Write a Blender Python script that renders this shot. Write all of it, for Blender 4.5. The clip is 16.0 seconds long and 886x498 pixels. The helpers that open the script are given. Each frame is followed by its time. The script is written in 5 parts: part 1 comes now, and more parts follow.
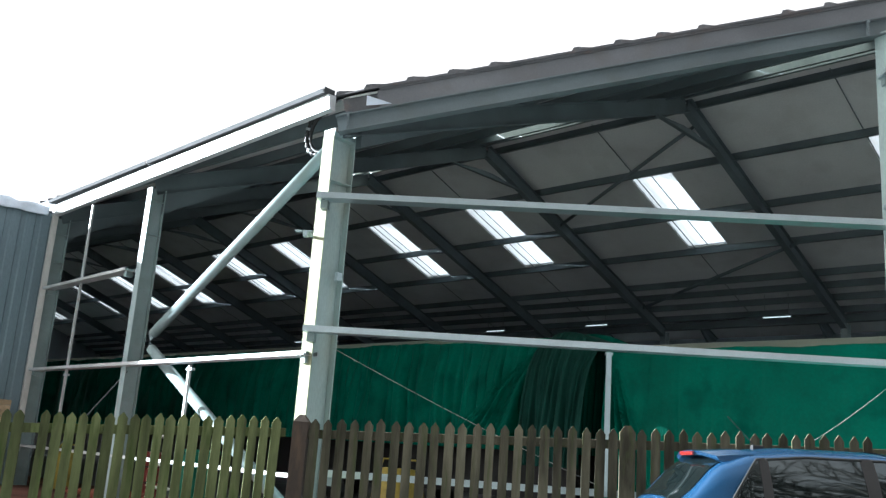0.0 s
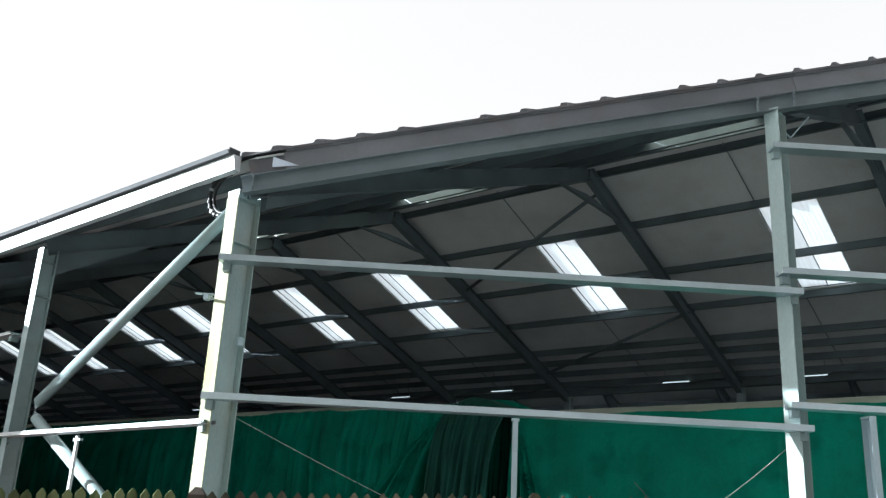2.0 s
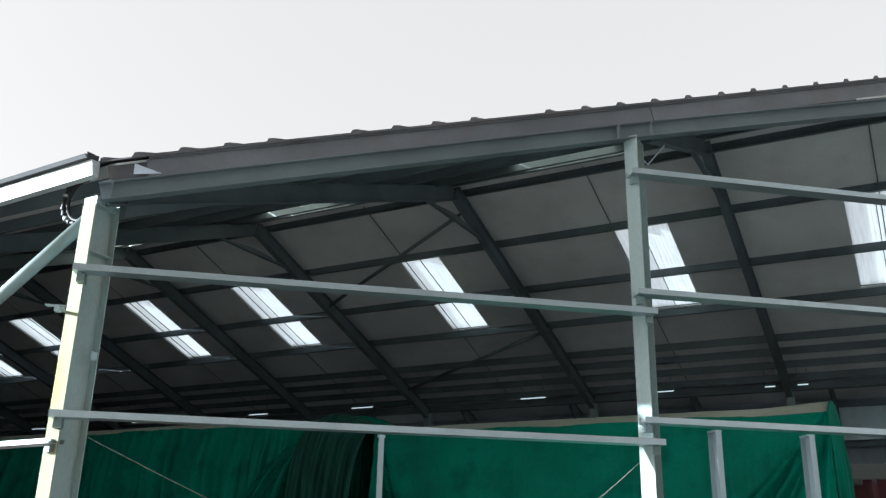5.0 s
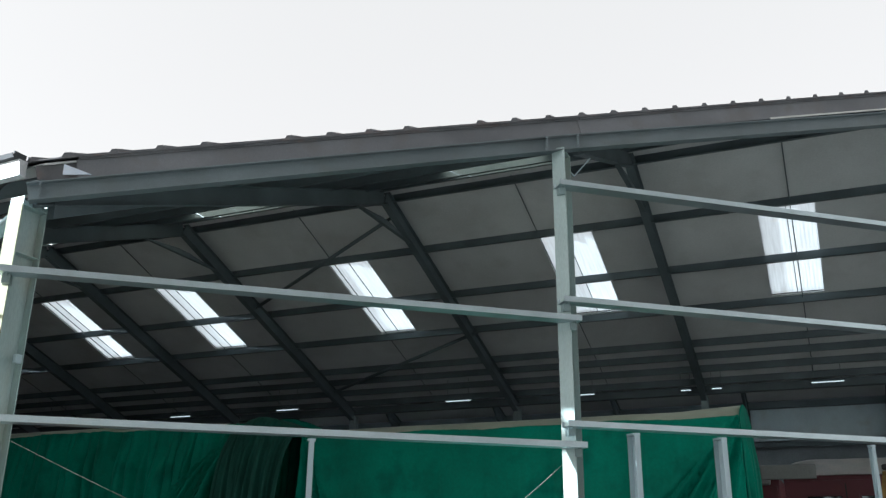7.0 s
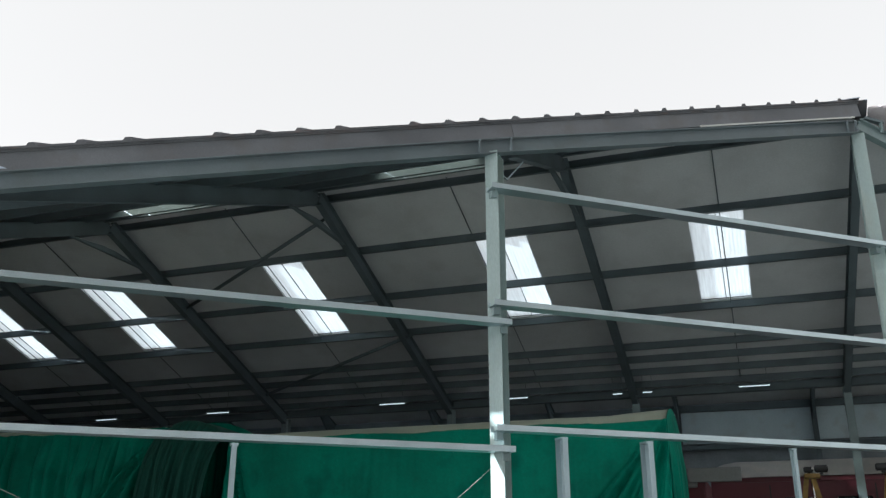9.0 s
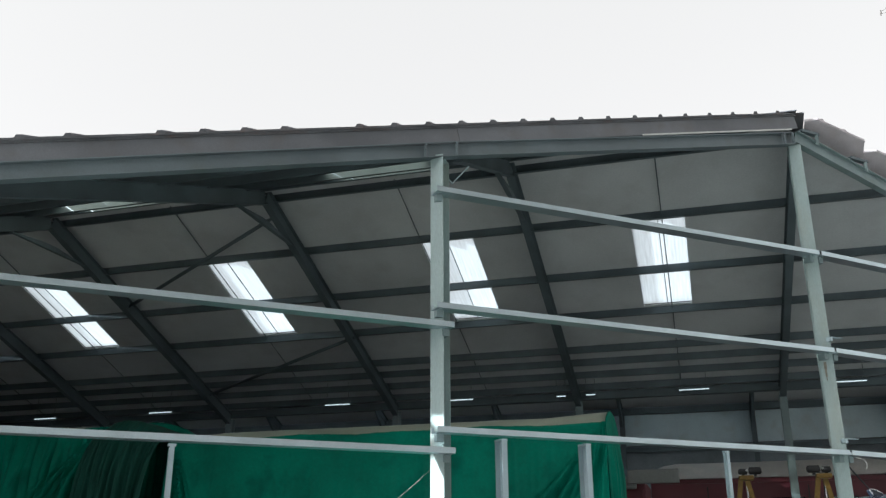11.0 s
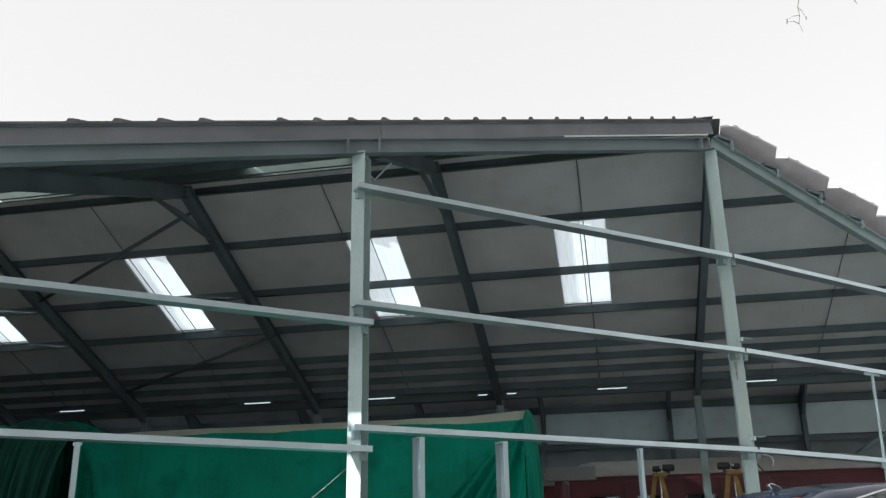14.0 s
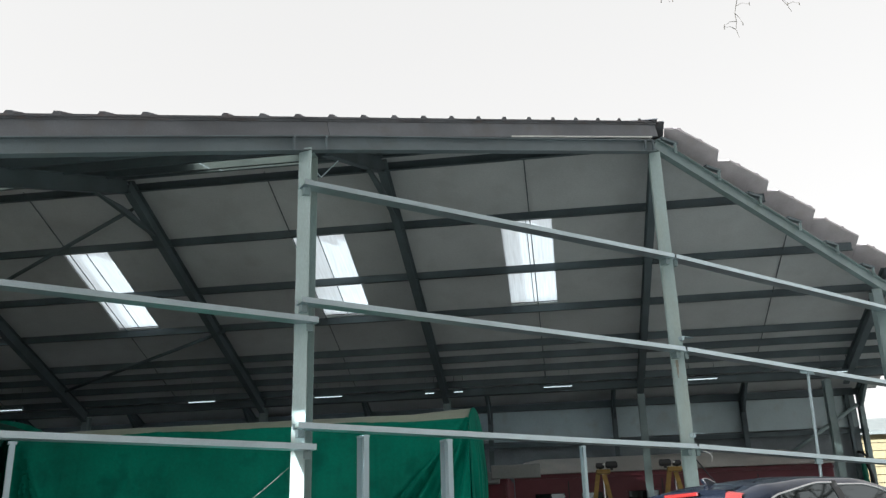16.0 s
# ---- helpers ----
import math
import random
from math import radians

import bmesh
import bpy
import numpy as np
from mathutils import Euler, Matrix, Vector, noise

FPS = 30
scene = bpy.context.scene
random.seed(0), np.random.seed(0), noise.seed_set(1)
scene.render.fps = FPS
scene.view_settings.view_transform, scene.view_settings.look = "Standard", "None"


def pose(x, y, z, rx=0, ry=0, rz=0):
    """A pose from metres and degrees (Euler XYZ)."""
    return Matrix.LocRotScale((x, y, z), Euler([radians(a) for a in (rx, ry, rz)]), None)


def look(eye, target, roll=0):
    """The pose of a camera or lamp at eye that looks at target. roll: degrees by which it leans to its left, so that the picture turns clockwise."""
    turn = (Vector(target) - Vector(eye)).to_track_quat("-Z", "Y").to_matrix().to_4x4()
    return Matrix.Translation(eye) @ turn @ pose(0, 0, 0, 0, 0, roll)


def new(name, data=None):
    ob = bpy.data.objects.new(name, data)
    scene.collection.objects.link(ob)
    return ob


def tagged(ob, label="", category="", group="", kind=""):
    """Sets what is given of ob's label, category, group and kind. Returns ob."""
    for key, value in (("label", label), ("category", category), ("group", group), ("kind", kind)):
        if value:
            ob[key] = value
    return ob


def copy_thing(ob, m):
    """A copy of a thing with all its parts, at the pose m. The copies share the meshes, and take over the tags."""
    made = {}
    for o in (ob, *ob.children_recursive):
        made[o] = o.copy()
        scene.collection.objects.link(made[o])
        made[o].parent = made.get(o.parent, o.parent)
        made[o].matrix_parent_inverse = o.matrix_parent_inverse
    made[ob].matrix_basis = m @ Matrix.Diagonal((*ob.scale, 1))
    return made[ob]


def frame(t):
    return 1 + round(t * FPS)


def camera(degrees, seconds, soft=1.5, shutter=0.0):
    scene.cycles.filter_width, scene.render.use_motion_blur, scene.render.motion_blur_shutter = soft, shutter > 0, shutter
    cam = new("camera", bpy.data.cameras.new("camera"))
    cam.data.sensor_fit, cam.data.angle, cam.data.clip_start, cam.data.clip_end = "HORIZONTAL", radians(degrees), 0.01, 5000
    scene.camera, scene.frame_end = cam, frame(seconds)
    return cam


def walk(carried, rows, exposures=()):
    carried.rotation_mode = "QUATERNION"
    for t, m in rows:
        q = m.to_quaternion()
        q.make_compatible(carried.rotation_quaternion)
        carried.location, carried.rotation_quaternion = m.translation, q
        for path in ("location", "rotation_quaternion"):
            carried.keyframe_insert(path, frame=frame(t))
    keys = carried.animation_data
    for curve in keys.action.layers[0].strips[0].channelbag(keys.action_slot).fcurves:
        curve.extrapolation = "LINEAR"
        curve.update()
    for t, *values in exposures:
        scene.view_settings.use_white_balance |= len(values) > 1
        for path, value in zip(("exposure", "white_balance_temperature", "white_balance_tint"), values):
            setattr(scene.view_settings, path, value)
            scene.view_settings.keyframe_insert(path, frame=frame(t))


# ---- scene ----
cam = camera(52.985, 16.0, soft=1.35)

# The camera stands in the yard and turns to its right along the open end of the shed.
ROWS = [
    (0, pose(9.437, -7.922, 1.269, 103.12, -3.91, 42.76)),
    (0.5, pose(9.500, -7.937, 1.221, 103.58, -3.50, 42.15)),
    (1, pose(9.482, -7.892, 1.238, 104.16, -3.62, 40.72)),
    (1.5, pose(9.382, -7.860, 1.268, 106.38, -3.40, 38.32)),
    (2, pose(9.353, -7.847, 1.282, 107.67, -2.77, 36.77)),
    (2.5, pose(9.320, -7.853, 1.296, 108.43, -2.88, 34.77)),
    (3, pose(9.294, -7.866, 1.290, 109.03, -2.68, 32.98)),
    (3.5, pose(9.272, -7.880, 1.284, 109.17, -2.49, 31.72)),
    (4, pose(9.258, -7.881, 1.286, 109.06, -1.98, 30.42)),
    (6.5, pose(9.218, -8.096, 1.256, 109.19, -0.65, 24.13)),
    (7, pose(9.271, -8.178, 1.265, 109.19, -0.48, 22.99)),
    (7.5, pose(9.279, -8.089, 1.275, 109.28, -0.15, 22.04)),
    (8, pose(9.298, -8.031, 1.294, 109.32, -0.11, 21.01)),
    (8.5, pose(9.327, -8.001, 1.302, 109.35, -0.10, 20.05)),
    (9, pose(9.361, -8.006, 1.304, 109.37, 0.08, 19.12)),
    (11.5, pose(9.523, -8.072, 1.301, 109.45, 0.36, 15.06)),
    (12, pose(9.503, -8.016, 1.304, 109.48, 0.60, 14.22)),
    (12.5, pose(9.535, -8.000, 1.303, 109.42, 0.74, 13.57)),
    (13, pose(9.570, -7.995, 1.287, 109.44, 0.76, 12.80)),
    (13.5, pose(9.587, -8.001, 1.289, 109.38, 0.83, 12.03)),
    (14, pose(9.608, -7.989, 1.290, 109.31, 0.96, 11.22)),
    (14.5, pose(9.641, -7.976, 1.278, 109.31, 1.08, 10.51)),
    (15, pose(9.673, -7.977, 1.285, 109.24, 1.17, 9.71)),
    (15.5, pose(9.678, -7.974, 1.279, 109.22, 1.21, 8.89)),
    (16, pose(9.670, -8.005, 1.268, 109.17, 1.59, 8.03)),
]
walk(cam, ROWS, [(0.0, 2.25, 5250, 4), (1.0, 2.25, 5250, 4), (2.0, 1.98, 5300, 4), (3.0, 1.74, 5300, 4), (4.0, 1.72, 5300, 4), (6.5, 1.84, 5300, 4), (16.0, 1.86, 5400, 4)])

# ---- light ----
SUN = Vector((-1.47, -1.0, 0.55)).normalized()
world = bpy.data.worlds.new("sky")
scene.world = world
world.use_nodes = True
wt = world.node_tree
wt.nodes.clear()
sky = wt.nodes.new("ShaderNodeTexSky")
sky.sky_type, sky.sun_disc = "NISHITA", False
sky.sun_elevation, sky.sun_rotation = math.asin(SUN.z), math.atan2(SUN.x, SUN.y)
sky.dust_density, sky.air_density = 4.0, 1.0
grey = wt.nodes.new("ShaderNodeRGBToBW")
haze = wt.nodes.new("ShaderNodeMixRGB")
haze.blend_type, haze.inputs[0].default_value, haze.inputs[2].default_value = "MULTIPLY", 1.0, (1.21, 1.0, 0.84, 1)
cloud_tex = wt.nodes.new("ShaderNodeTexNoise")
cloud_tex.inputs["Scale"].default_value, cloud_tex.inputs["Detail"].default_value = 2.2, 6.0
cloud_ramp = wt.nodes.new("ShaderNodeValToRGB")
cloud_ramp.color_ramp.elements[0].position, cloud_ramp.color_ramp.elements[0].color = 0.28, (0.45, 0.45, 0.45, 1)
cloud_ramp.color_ramp.elements[1].position, cloud_ramp.color_ramp.elements[1].color = 0.42, (0.96, 0.96, 0.96, 1)
veil = wt.nodes.new("ShaderNodeMixRGB")
veil.inputs[0].default_value, veil.inputs[2].default_value = 0.7, (2.86, 2.45, 2.06, 1)
blend = wt.nodes.new("ShaderNodeMixRGB")
back = wt.nodes.new("ShaderNodeBackground")
back.inputs["Strength"].default_value = 0.113
wout = wt.nodes.new("ShaderNodeOutputWorld")
wt.links.new(sky.outputs[0], grey.inputs[0])
wt.links.new(cloud_tex.outputs["Fac"], cloud_ramp.inputs[0])
wt.links.new(cloud_ramp.outputs[0], blend.inputs[0])
wt.links.new(sky.outputs[0], blend.inputs[1])
wt.links.new(grey.outputs[0], haze.inputs[1])
wt.links.new(haze.outputs[0], blend.inputs[2])
wt.links.new(blend.outputs[0], veil.inputs[1])
wt.links.new(veil.outputs[0], back.inputs[0])
wt.links.new(back.outputs[0], wout.inputs[0])

sun_data = bpy.data.lights.new("sun", "SUN")
sun_data.energy, sun_data.angle, sun_data.color = 5.0, radians(0.6), (1.0, 0.94, 0.84)
sun = new("sun", sun_data)
sun.matrix_world = look(SUN * 80, (0, 0, 0))


# ---- materials ----
def material(name, colour, rough=0.6, metal=0.0, spread=0.18, scale=3.0, fine=40.0, bump=0.15, stain=None, amount=0.35, streak=False, spec=0.5, each=0.0):
    """A painted, metal, timber or earth surface: two scales of variation, optional stains, fine relief."""
    m = bpy.data.materials.new(name)
    m.use_nodes = True
    t = m.node_tree
    b = t.nodes["Principled BSDF"]
    b.inputs["Roughness"].default_value, b.inputs["Metallic"].default_value = rough, metal
    b.inputs["Specular IOR Level"].default_value = spec
    pos = t.nodes.new("ShaderNodeTexCoord")
    info = t.nodes.new("ShaderNodeObjectInfo")
    shift = t.nodes.new("ShaderNodeVectorMath")
    shift.operation = "MULTIPLY_ADD"
    shift.inputs[1].default_value = (1, 1, 0.25) if streak else (1, 1, 1)
    t.links.new(pos.outputs["Object"], shift.inputs[0])
    t.links.new(info.outputs["Random"], shift.inputs[2])
    big = t.nodes.new("ShaderNodeTexNoise")
    big.inputs["Scale"].default_value, big.inputs["Detail"].default_value = scale, 5.0
    small = t.nodes.new("ShaderNodeTexNoise")
    small.inputs["Scale"].default_value, small.inputs["Detail"].default_value = fine, 4.0
    for n in (big, small):
        t.links.new(shift.outputs[0], n.inputs["Vector"])
    lo = tuple(c * (1 - spread) for c in colour)
    hi = tuple(min(1, c * (1 + spread)) for c in colour)
    mix1 = t.nodes.new("ShaderNodeMixRGB")
    mix1.inputs[1].default_value, mix1.inputs[2].default_value = (*lo, 1), (*hi, 1)
    rng = t.nodes.new("ShaderNodeMapRange")
    rng.inputs["From Min"].default_value, rng.inputs["From Max"].default_value = 0.32, 0.68
    t.links.new(big.outputs["Fac"], rng.inputs["Value"])
    t.links.new(rng.outputs[0], mix1.inputs[0])
    mix2 = t.nodes.new("ShaderNodeMixRGB")
    mix2.blend_type = "OVERLAY"
    mix2.inputs[0].default_value = 0.2
    t.links.new(mix1.outputs[0], mix2.inputs[1])
    t.links.new(small.outputs["Fac"], mix2.inputs[2])
    last = mix2
    if stain:
        ramp = t.nodes.new("ShaderNodeValToRGB")
        ramp.color_ramp.elements[0].position, ramp.color_ramp.elements[1].position = 0.52, 0.72
        ramp.color_ramp.elements[1].color = (amount, amount, amount, 1)
        spot = t.nodes.new("ShaderNodeTexNoise")
        spot.inputs["Scale"].default_value, spot.inputs["Detail"].default_value = scale * 2.3, 8.0
        t.links.new(shift.outputs[0], spot.inputs["Vector"])
        t.links.new(spot.outputs["Fac"], ramp.inputs[0])
        mix3 = t.nodes.new("ShaderNodeMixRGB")
        mix3.inputs[2].default_value = (*stain, 1)
        t.links.new(ramp.outputs[0], mix3.inputs[0])
        t.links.new(last.outputs[0], mix3.inputs[1])
        last = mix3
    if each:
        own = t.nodes.new("ShaderNodeMapRange")
        own.inputs["To Min"].default_value, own.inputs["To Max"].default_value = 1 - each, 1 + each
        t.links.new(info.outputs["Random"], own.inputs["Value"])
        tone = t.nodes.new("ShaderNodeVectorMath")
        tone.operation = "SCALE"
        t.links.new(last.outputs[0], tone.inputs[0])
        t.links.new(own.outputs[0], tone.inputs["Scale"])
        last = tone
    t.links.new(last.outputs[0], b.inputs["Base Color"])
    if bump:
        bp = t.nodes.new("ShaderNodeBump")
        bp.inputs["Strength"].default_value, bp.inputs["Distance"].default_value = bump, 0.01
        t.links.new(small.outputs["Fac"], bp.inputs["Height"])
        t.links.new(bp.outputs[0], b.inputs["Normal"])
    return m


def clear_sheet(name, tint, haze):
    """Milky roof sheet that the sky shines through, with dirt lines along its corrugations and brown stains."""
    m = bpy.data.materials.new(name)
    m.use_nodes = True
    t = m.node_tree
    t.nodes.clear()
    out = t.nodes.new("ShaderNodeOutputMaterial")
    tr = t.nodes.new("ShaderNodeBsdfTransparent")
    df = t.nodes.new("ShaderNodeBsdfTranslucent")
    mix = t.nodes.new("ShaderNodeMixShader")
    pos = t.nodes.new("ShaderNodeTexCoord")
    lines = t.nodes.new("ShaderNodeTexNoise")
    mapping = t.nodes.new("ShaderNodeMapping")
    mapping.inputs["Scale"].default_value = (11.0, 0.6, 0.6)
    lines.inputs["Scale"].default_value, lines.inputs["Detail"].default_value = 2.0, 6.0
    ramp = t.nodes.new("ShaderNodeValToRGB")
    ramp.color_ramp.elements[0].position, ramp.color_ramp.elements[0].color = 0.36, (*[c * 0.88 for c in tint], 1)
    ramp.color_ramp.elements[1].position, ramp.color_ramp.elements[1].color = 0.58, (*tint, 1)
    blot = t.nodes.new("ShaderNodeTexNoise")
    blot.inputs["Scale"].default_value, blot.inputs["Detail"].default_value = 1.6, 5.0
    spots = t.nodes.new("ShaderNodeValToRGB")
    spots.color_ramp.elements[0].position, spots.color_ramp.elements[1].position = 0.6, 0.78
    spots.color_ramp.elements[1].color = (0.55, 0.55, 0.55, 1)
    dirt = t.nodes.new("ShaderNodeMixRGB")
    dirt.inputs[2].default_value = (tint[0] * 0.9, tint[1] * 0.78, tint[2] * 0.62, 1)
    t.links.new(pos.outputs["Object"], mapping.inputs[0])
    t.links.new(mapping.outputs[0], lines.inputs["Vector"])
    t.links.new(pos.outputs["Object"], blot.inputs["Vector"])
    t.links.new(lines.outputs["Fac"], ramp.inputs[0])
    t.links.new(blot.outputs["Fac"], spots.inputs[0])
    t.links.new(spots.outputs[0], dirt.inputs[0])
    t.links.new(ramp.outputs[0], dirt.inputs[1])
    for n in (tr, df):
        t.links.new(dirt.outputs[0], n.inputs[0])
    mix.inputs[0].default_value = haze
    t.links.new(tr.outputs[0], mix.inputs[1])
    t.links.new(df.outputs[0], mix.inputs[2])
    t.links.new(mix.outputs[0], out.inputs[0])
    return m


def glass(name, colour, rough=0.03):
    m = bpy.data.materials.new(name)
    m.use_nodes = True
    b = m.node_tree.nodes["Principled BSDF"]
    b.inputs["Base Color"].default_value = (*colour, 1)
    b.inputs["Roughness"].default_value = rough
    b.inputs["Specular IOR Level"].default_value = 1.0
    b.inputs["IOR"].default_value = 1.6
    b.inputs["Specular Tint"].default_value = (0.85, 0.96, 1.0, 1)
    return m


def lamp_material(name, colour, power):
    m = bpy.data.materials.new(name)
    m.use_nodes = True
    b = m.node_tree.nodes["Principled BSDF"]
    b.inputs["Emission Color"].default_value, b.inputs["Emission Strength"].default_value = (*colour, 1), power
    return m


STEEL = material("grey_green_steel_paint", (0.231, 0.294, 0.2962), 0.45, 0.0, 0.14, 1.2, 60, 0.06, (0.1813, 0.2259, 0.1979), 0.6)
# Roof steel: STEEL made darker, with the shade under the roof in its colour.
PURLIN = material("shaded_purlin_steel", (0.1104, 0.1376, 0.1498), 0.38, 0.2, 0.2, 1.0, 50, 0.04)
STEEL_DARK = material("dark_shaded_steel", (0.1104, 0.1378, 0.1498), 0.6, 0.0, 0.2, 1.0, 50, 0.06)
MOSSY = material("algae_stained_steel", (0.27, 0.28, 0.18), 0.7, 0.0, 0.2, 1.2, 60, 0.08, (0.29, 0.29, 0.04), 0.85, True, 0.2)
# STEEL lightened for posts that catch more light; rust streaks besides.
STEEL_PALE = material("lit_pale_steel_paint", (0.3565, 0.4451, 0.4352), 0.5, 0.0, 0.12, 1.0, 60, 0.06, (0.3366, 0.2874, 0.1741), 0.35, True)
GALV = material("galvanised_steel", (0.42, 0.51, 0.545), 0.5, 0.12, 0.06, 1.5, 70, 0.02, (0.36, 0.43, 0.46), 0.25, False, 0.3)
GALV_RAIL = material("zinc_coated_rail_steel", (0.5, 0.585, 0.62), 0.36, 0.75, 0.08, 1.5, 60, 0.02, (0.39, 0.45, 0.47), 0.3)
GALV_BRIGHT = material("bright_galvanised_steel", (0.47, 0.485, 0.49), 0.45, 0.25, 0.12, 3, 30, 0.03, (0.38, 0.4, 0.4), 0.4)
# Beam and fascia: frame paint darkened, shade under the roof edge in the colour.
BEAM = material("shaded_beam_paint", (0.15, 0.18, 0.195), 0.5, 0.0, 0.16, 0.9, 60, 0.06, (0.128, 0.145, 0.14), 0.5)
FASCIA = material("shaded_fascia_paint", (0.15, 0.155, 0.168), 0.6, 0.0, 0.18, 0.9, 50, 0.06, (0.135, 0.125, 0.12), 0.6)
GUTTER = material("dark_gutter_plastic", (0.055, 0.058, 0.062), 0.7, 0.0, 0.15, 2, 40, 0.05, spec=0.15)
SHEET_END = material("grey_sheet_underside", (0.6, 0.55, 0.57), 0.85, 0.0, 0.15, 1.2, 30, 0.1, (0.5, 0.44, 0.43), 0.5)
SHEET_TOP = material("weathered_roof_sheet", (0.1173, 0.1186, 0.1265), 0.8, 0.0, 0.3, 1.5, 30, 0.2, (0.1451, 0.1053, 0.09402), 0.6)
LINER = material("pale_grey_liner_board", (0.6203, 0.6332, 0.6344), 0.85, 0.0, 0.1, 0.5, 25, 0.05, (0.4876, 0.4914, 0.4849), 0.5)
CLADDING = material("blue_grey_cladding", (0.1365, 0.1885, 0.221), 0.5, 0.0, 0.14, 0.8, 40, 0.05, (0.117, 0.156, 0.1755), 0.5, True)
DARK_WALL = material("dark_inner_cladding", (0.2322, 0.2592, 0.2754), 0.8, 0.0, 0.2, 0.7, 20, 0.05)
PALE_PANEL = material("off_white_panel", (0.5637, 0.6569, 0.6837), 0.7, 0.0, 0.08, 0.6, 20, 0.04, (0.4353, 0.4672, 0.445), 0.5)
# Near panes: the cream of sun on dirty sheet is put into the tint.
ROOFLIGHT_SUNLIT = clear_sheet("cream_sunlit_roof_sheet", (0.40, 0.40, 0.33), 0.9)
ROOFLIGHT = clear_sheet("milky_roof_sheet", (0.64, 0.7, 0.74), 0.93)
TARP = material("green_tarpaulin", (0.01059, 0.1615, 0.1065), 0.75, 0.0, 0.2, 0.8, 18, 0.2, (0.001068, 0.0711, 0.0511), 0.6, spec=0.15)
# TARP darkened to hold the shade between the coaches.
TARP_SHADED = material("shaded_green_tarpaulin", (0.01377, 0.05967, 0.0459), 0.8, 0.0, 0.25, 1.2, 18, 0.2, spec=0.12)
CREAM = material("dusty_cream_roof_canvas", (0.3268, 0.3572, 0.2778), 0.8, 0.0, 0.15, 0.9, 30, 0.1, (0.385, 0.42, 0.33), 0.6)
MAROON = material("maroon_coach_paint", (0.1064, 0.01607, 0.02609), 0.45, 0.0, 0.25, 1.0, 30, 0.05, (0.1339, 0.02012, 0.02349), 0.6)
COACH_WHITE = material("pale_coach_roof_paint", (0.5298, 0.5146, 0.486), 0.6, 0.0, 0.1, 0.8, 25, 0.05, (0.7034, 0.6359, 0.5697), 0.6)
GREY_BOX = material("grey_painted_panel", (0.2052, 0.2174, 0.2106), 0.6, 0.0, 0.1, 1.0, 25, 0.05)
YELLOW = material("yellow_plant_paint", (0.2093, 0.1274, 0.0182), 0.5, 0.0, 0.2, 3.0, 40, 0.08, (0.403, 0.2262, 0.04836), 0.6)
BLACK = material("black_rubber", (0.02, 0.02, 0.02), 0.6, 0.0, 0.2, 4, 40, 0.1)
RED = material("red_plastic", (0.2, 0.02, 0.015), 0.4, 0.0, 0.15, 4, 40, 0.05)
WHITE = material("white_plastic", (0.6, 0.6, 0.58), 0.45, 0.0, 0.06, 4, 40, 0.04, (0.5, 0.5, 0.46), 0.4)
BRICK_DUST = material("red_brick_dust", (0.14, 0.068, 0.05), 0.95, 0.0, 0.35, 0.9, 16, 0.5, (0.10, 0.06, 0.05), 0.7, spec=0.1)
CONCRETE = material("stained_concrete", (0.1, 0.101, 0.096), 0.85, 0.0, 0.25, 0.5, 12, 0.3, (0.11, 0.095, 0.085), 0.7)
YARD = material("gravelled_yard", (0.2341, 0.2406, 0.2295), 0.95, 0.0, 0.3, 0.4, 14, 0.6, (0.1028, 0.1138, 0.0683), 0.6)
WOOD_GREEN = material("mossy_weathered_timber", (0.09602, 0.1115, 0.04818), 0.9, 0.0, 0.55, 6.0, 60, 0.5, (0.05426, 0.07786, 0.02126), 0.9, True, 0.2, 0.22)
WOOD_BROWN = material("brown_weathered_timber", (0.08644, 0.08157, 0.05623), 0.9, 0.0, 0.6, 6.0, 60, 0.5, (0.05861, 0.0715, 0.02872), 0.9, True, 0.2, 0.28)
WOOD_POST = material("dark_stained_post", (0.04784, 0.0364, 0.02704), 0.85, 0.0, 0.25, 4.0, 60, 0.4, (0.1032, 0.06448, 0.03869), 0.6, True)
BARK = material("bare_bark", (0.07, 0.06, 0.05), 0.9, 0.0, 0.25, 6.0, 40, 0.5)
BLUE_PAINT = material("metallic_blue_car_paint", (0.02106, 0.06415, 0.1408), 0.16, 0.3, 0.05, 1.0, 90, 0.0)
NAVY_PAINT = material("metallic_navy_car_paint", (0.016, 0.02, 0.032), 0.12, 0.35, 0.05, 1.0, 90, 0.0)
CAR_GLASS = glass("tinted_car_glass", (0.006, 0.009, 0.009))
LAMP_RED = glass("red_lamp_lens", (0.17, 0.014, 0.012), 0.2)
CHROME = material("chrome_trim", (0.7, 0.7, 0.7), 0.15, 1.0, 0.03, 3, 60, 0.0)
TUBE = lamp_material("lit_fluorescent_tube", (0.95, 1.0, 0.92), 0.2)
CREAM_BOARD = material("cream_weatherboard_paint", (0.2856, 0.2384, 0.1352), 0.7, 0.0, 0.12, 1.0, 20, 0.05)
WHITE_ROPE = material("pale_rope", (0.36, 0.36, 0.34), 0.8, 0.0, 0.1, 9, 90, 0.1)
PLASTIC_FILM = material("blue_white_plastic_film", (0.62, 0.68, 0.78), 0.3, 0.0, 0.12, 3, 20, 0.3)
GREEN_PLASTIC = material("green_plastic", (0.01, 0.16, 0.10), 0.5, 0.0, 0.1, 3, 40, 0.05)
BAG = material("faded_yellow_woven_plastic", (0.24, 0.19, 0.025), 0.7, 0.0, 0.2, 4, 50, 0.3, (0.3, 0.22, 0.04), 0.5)
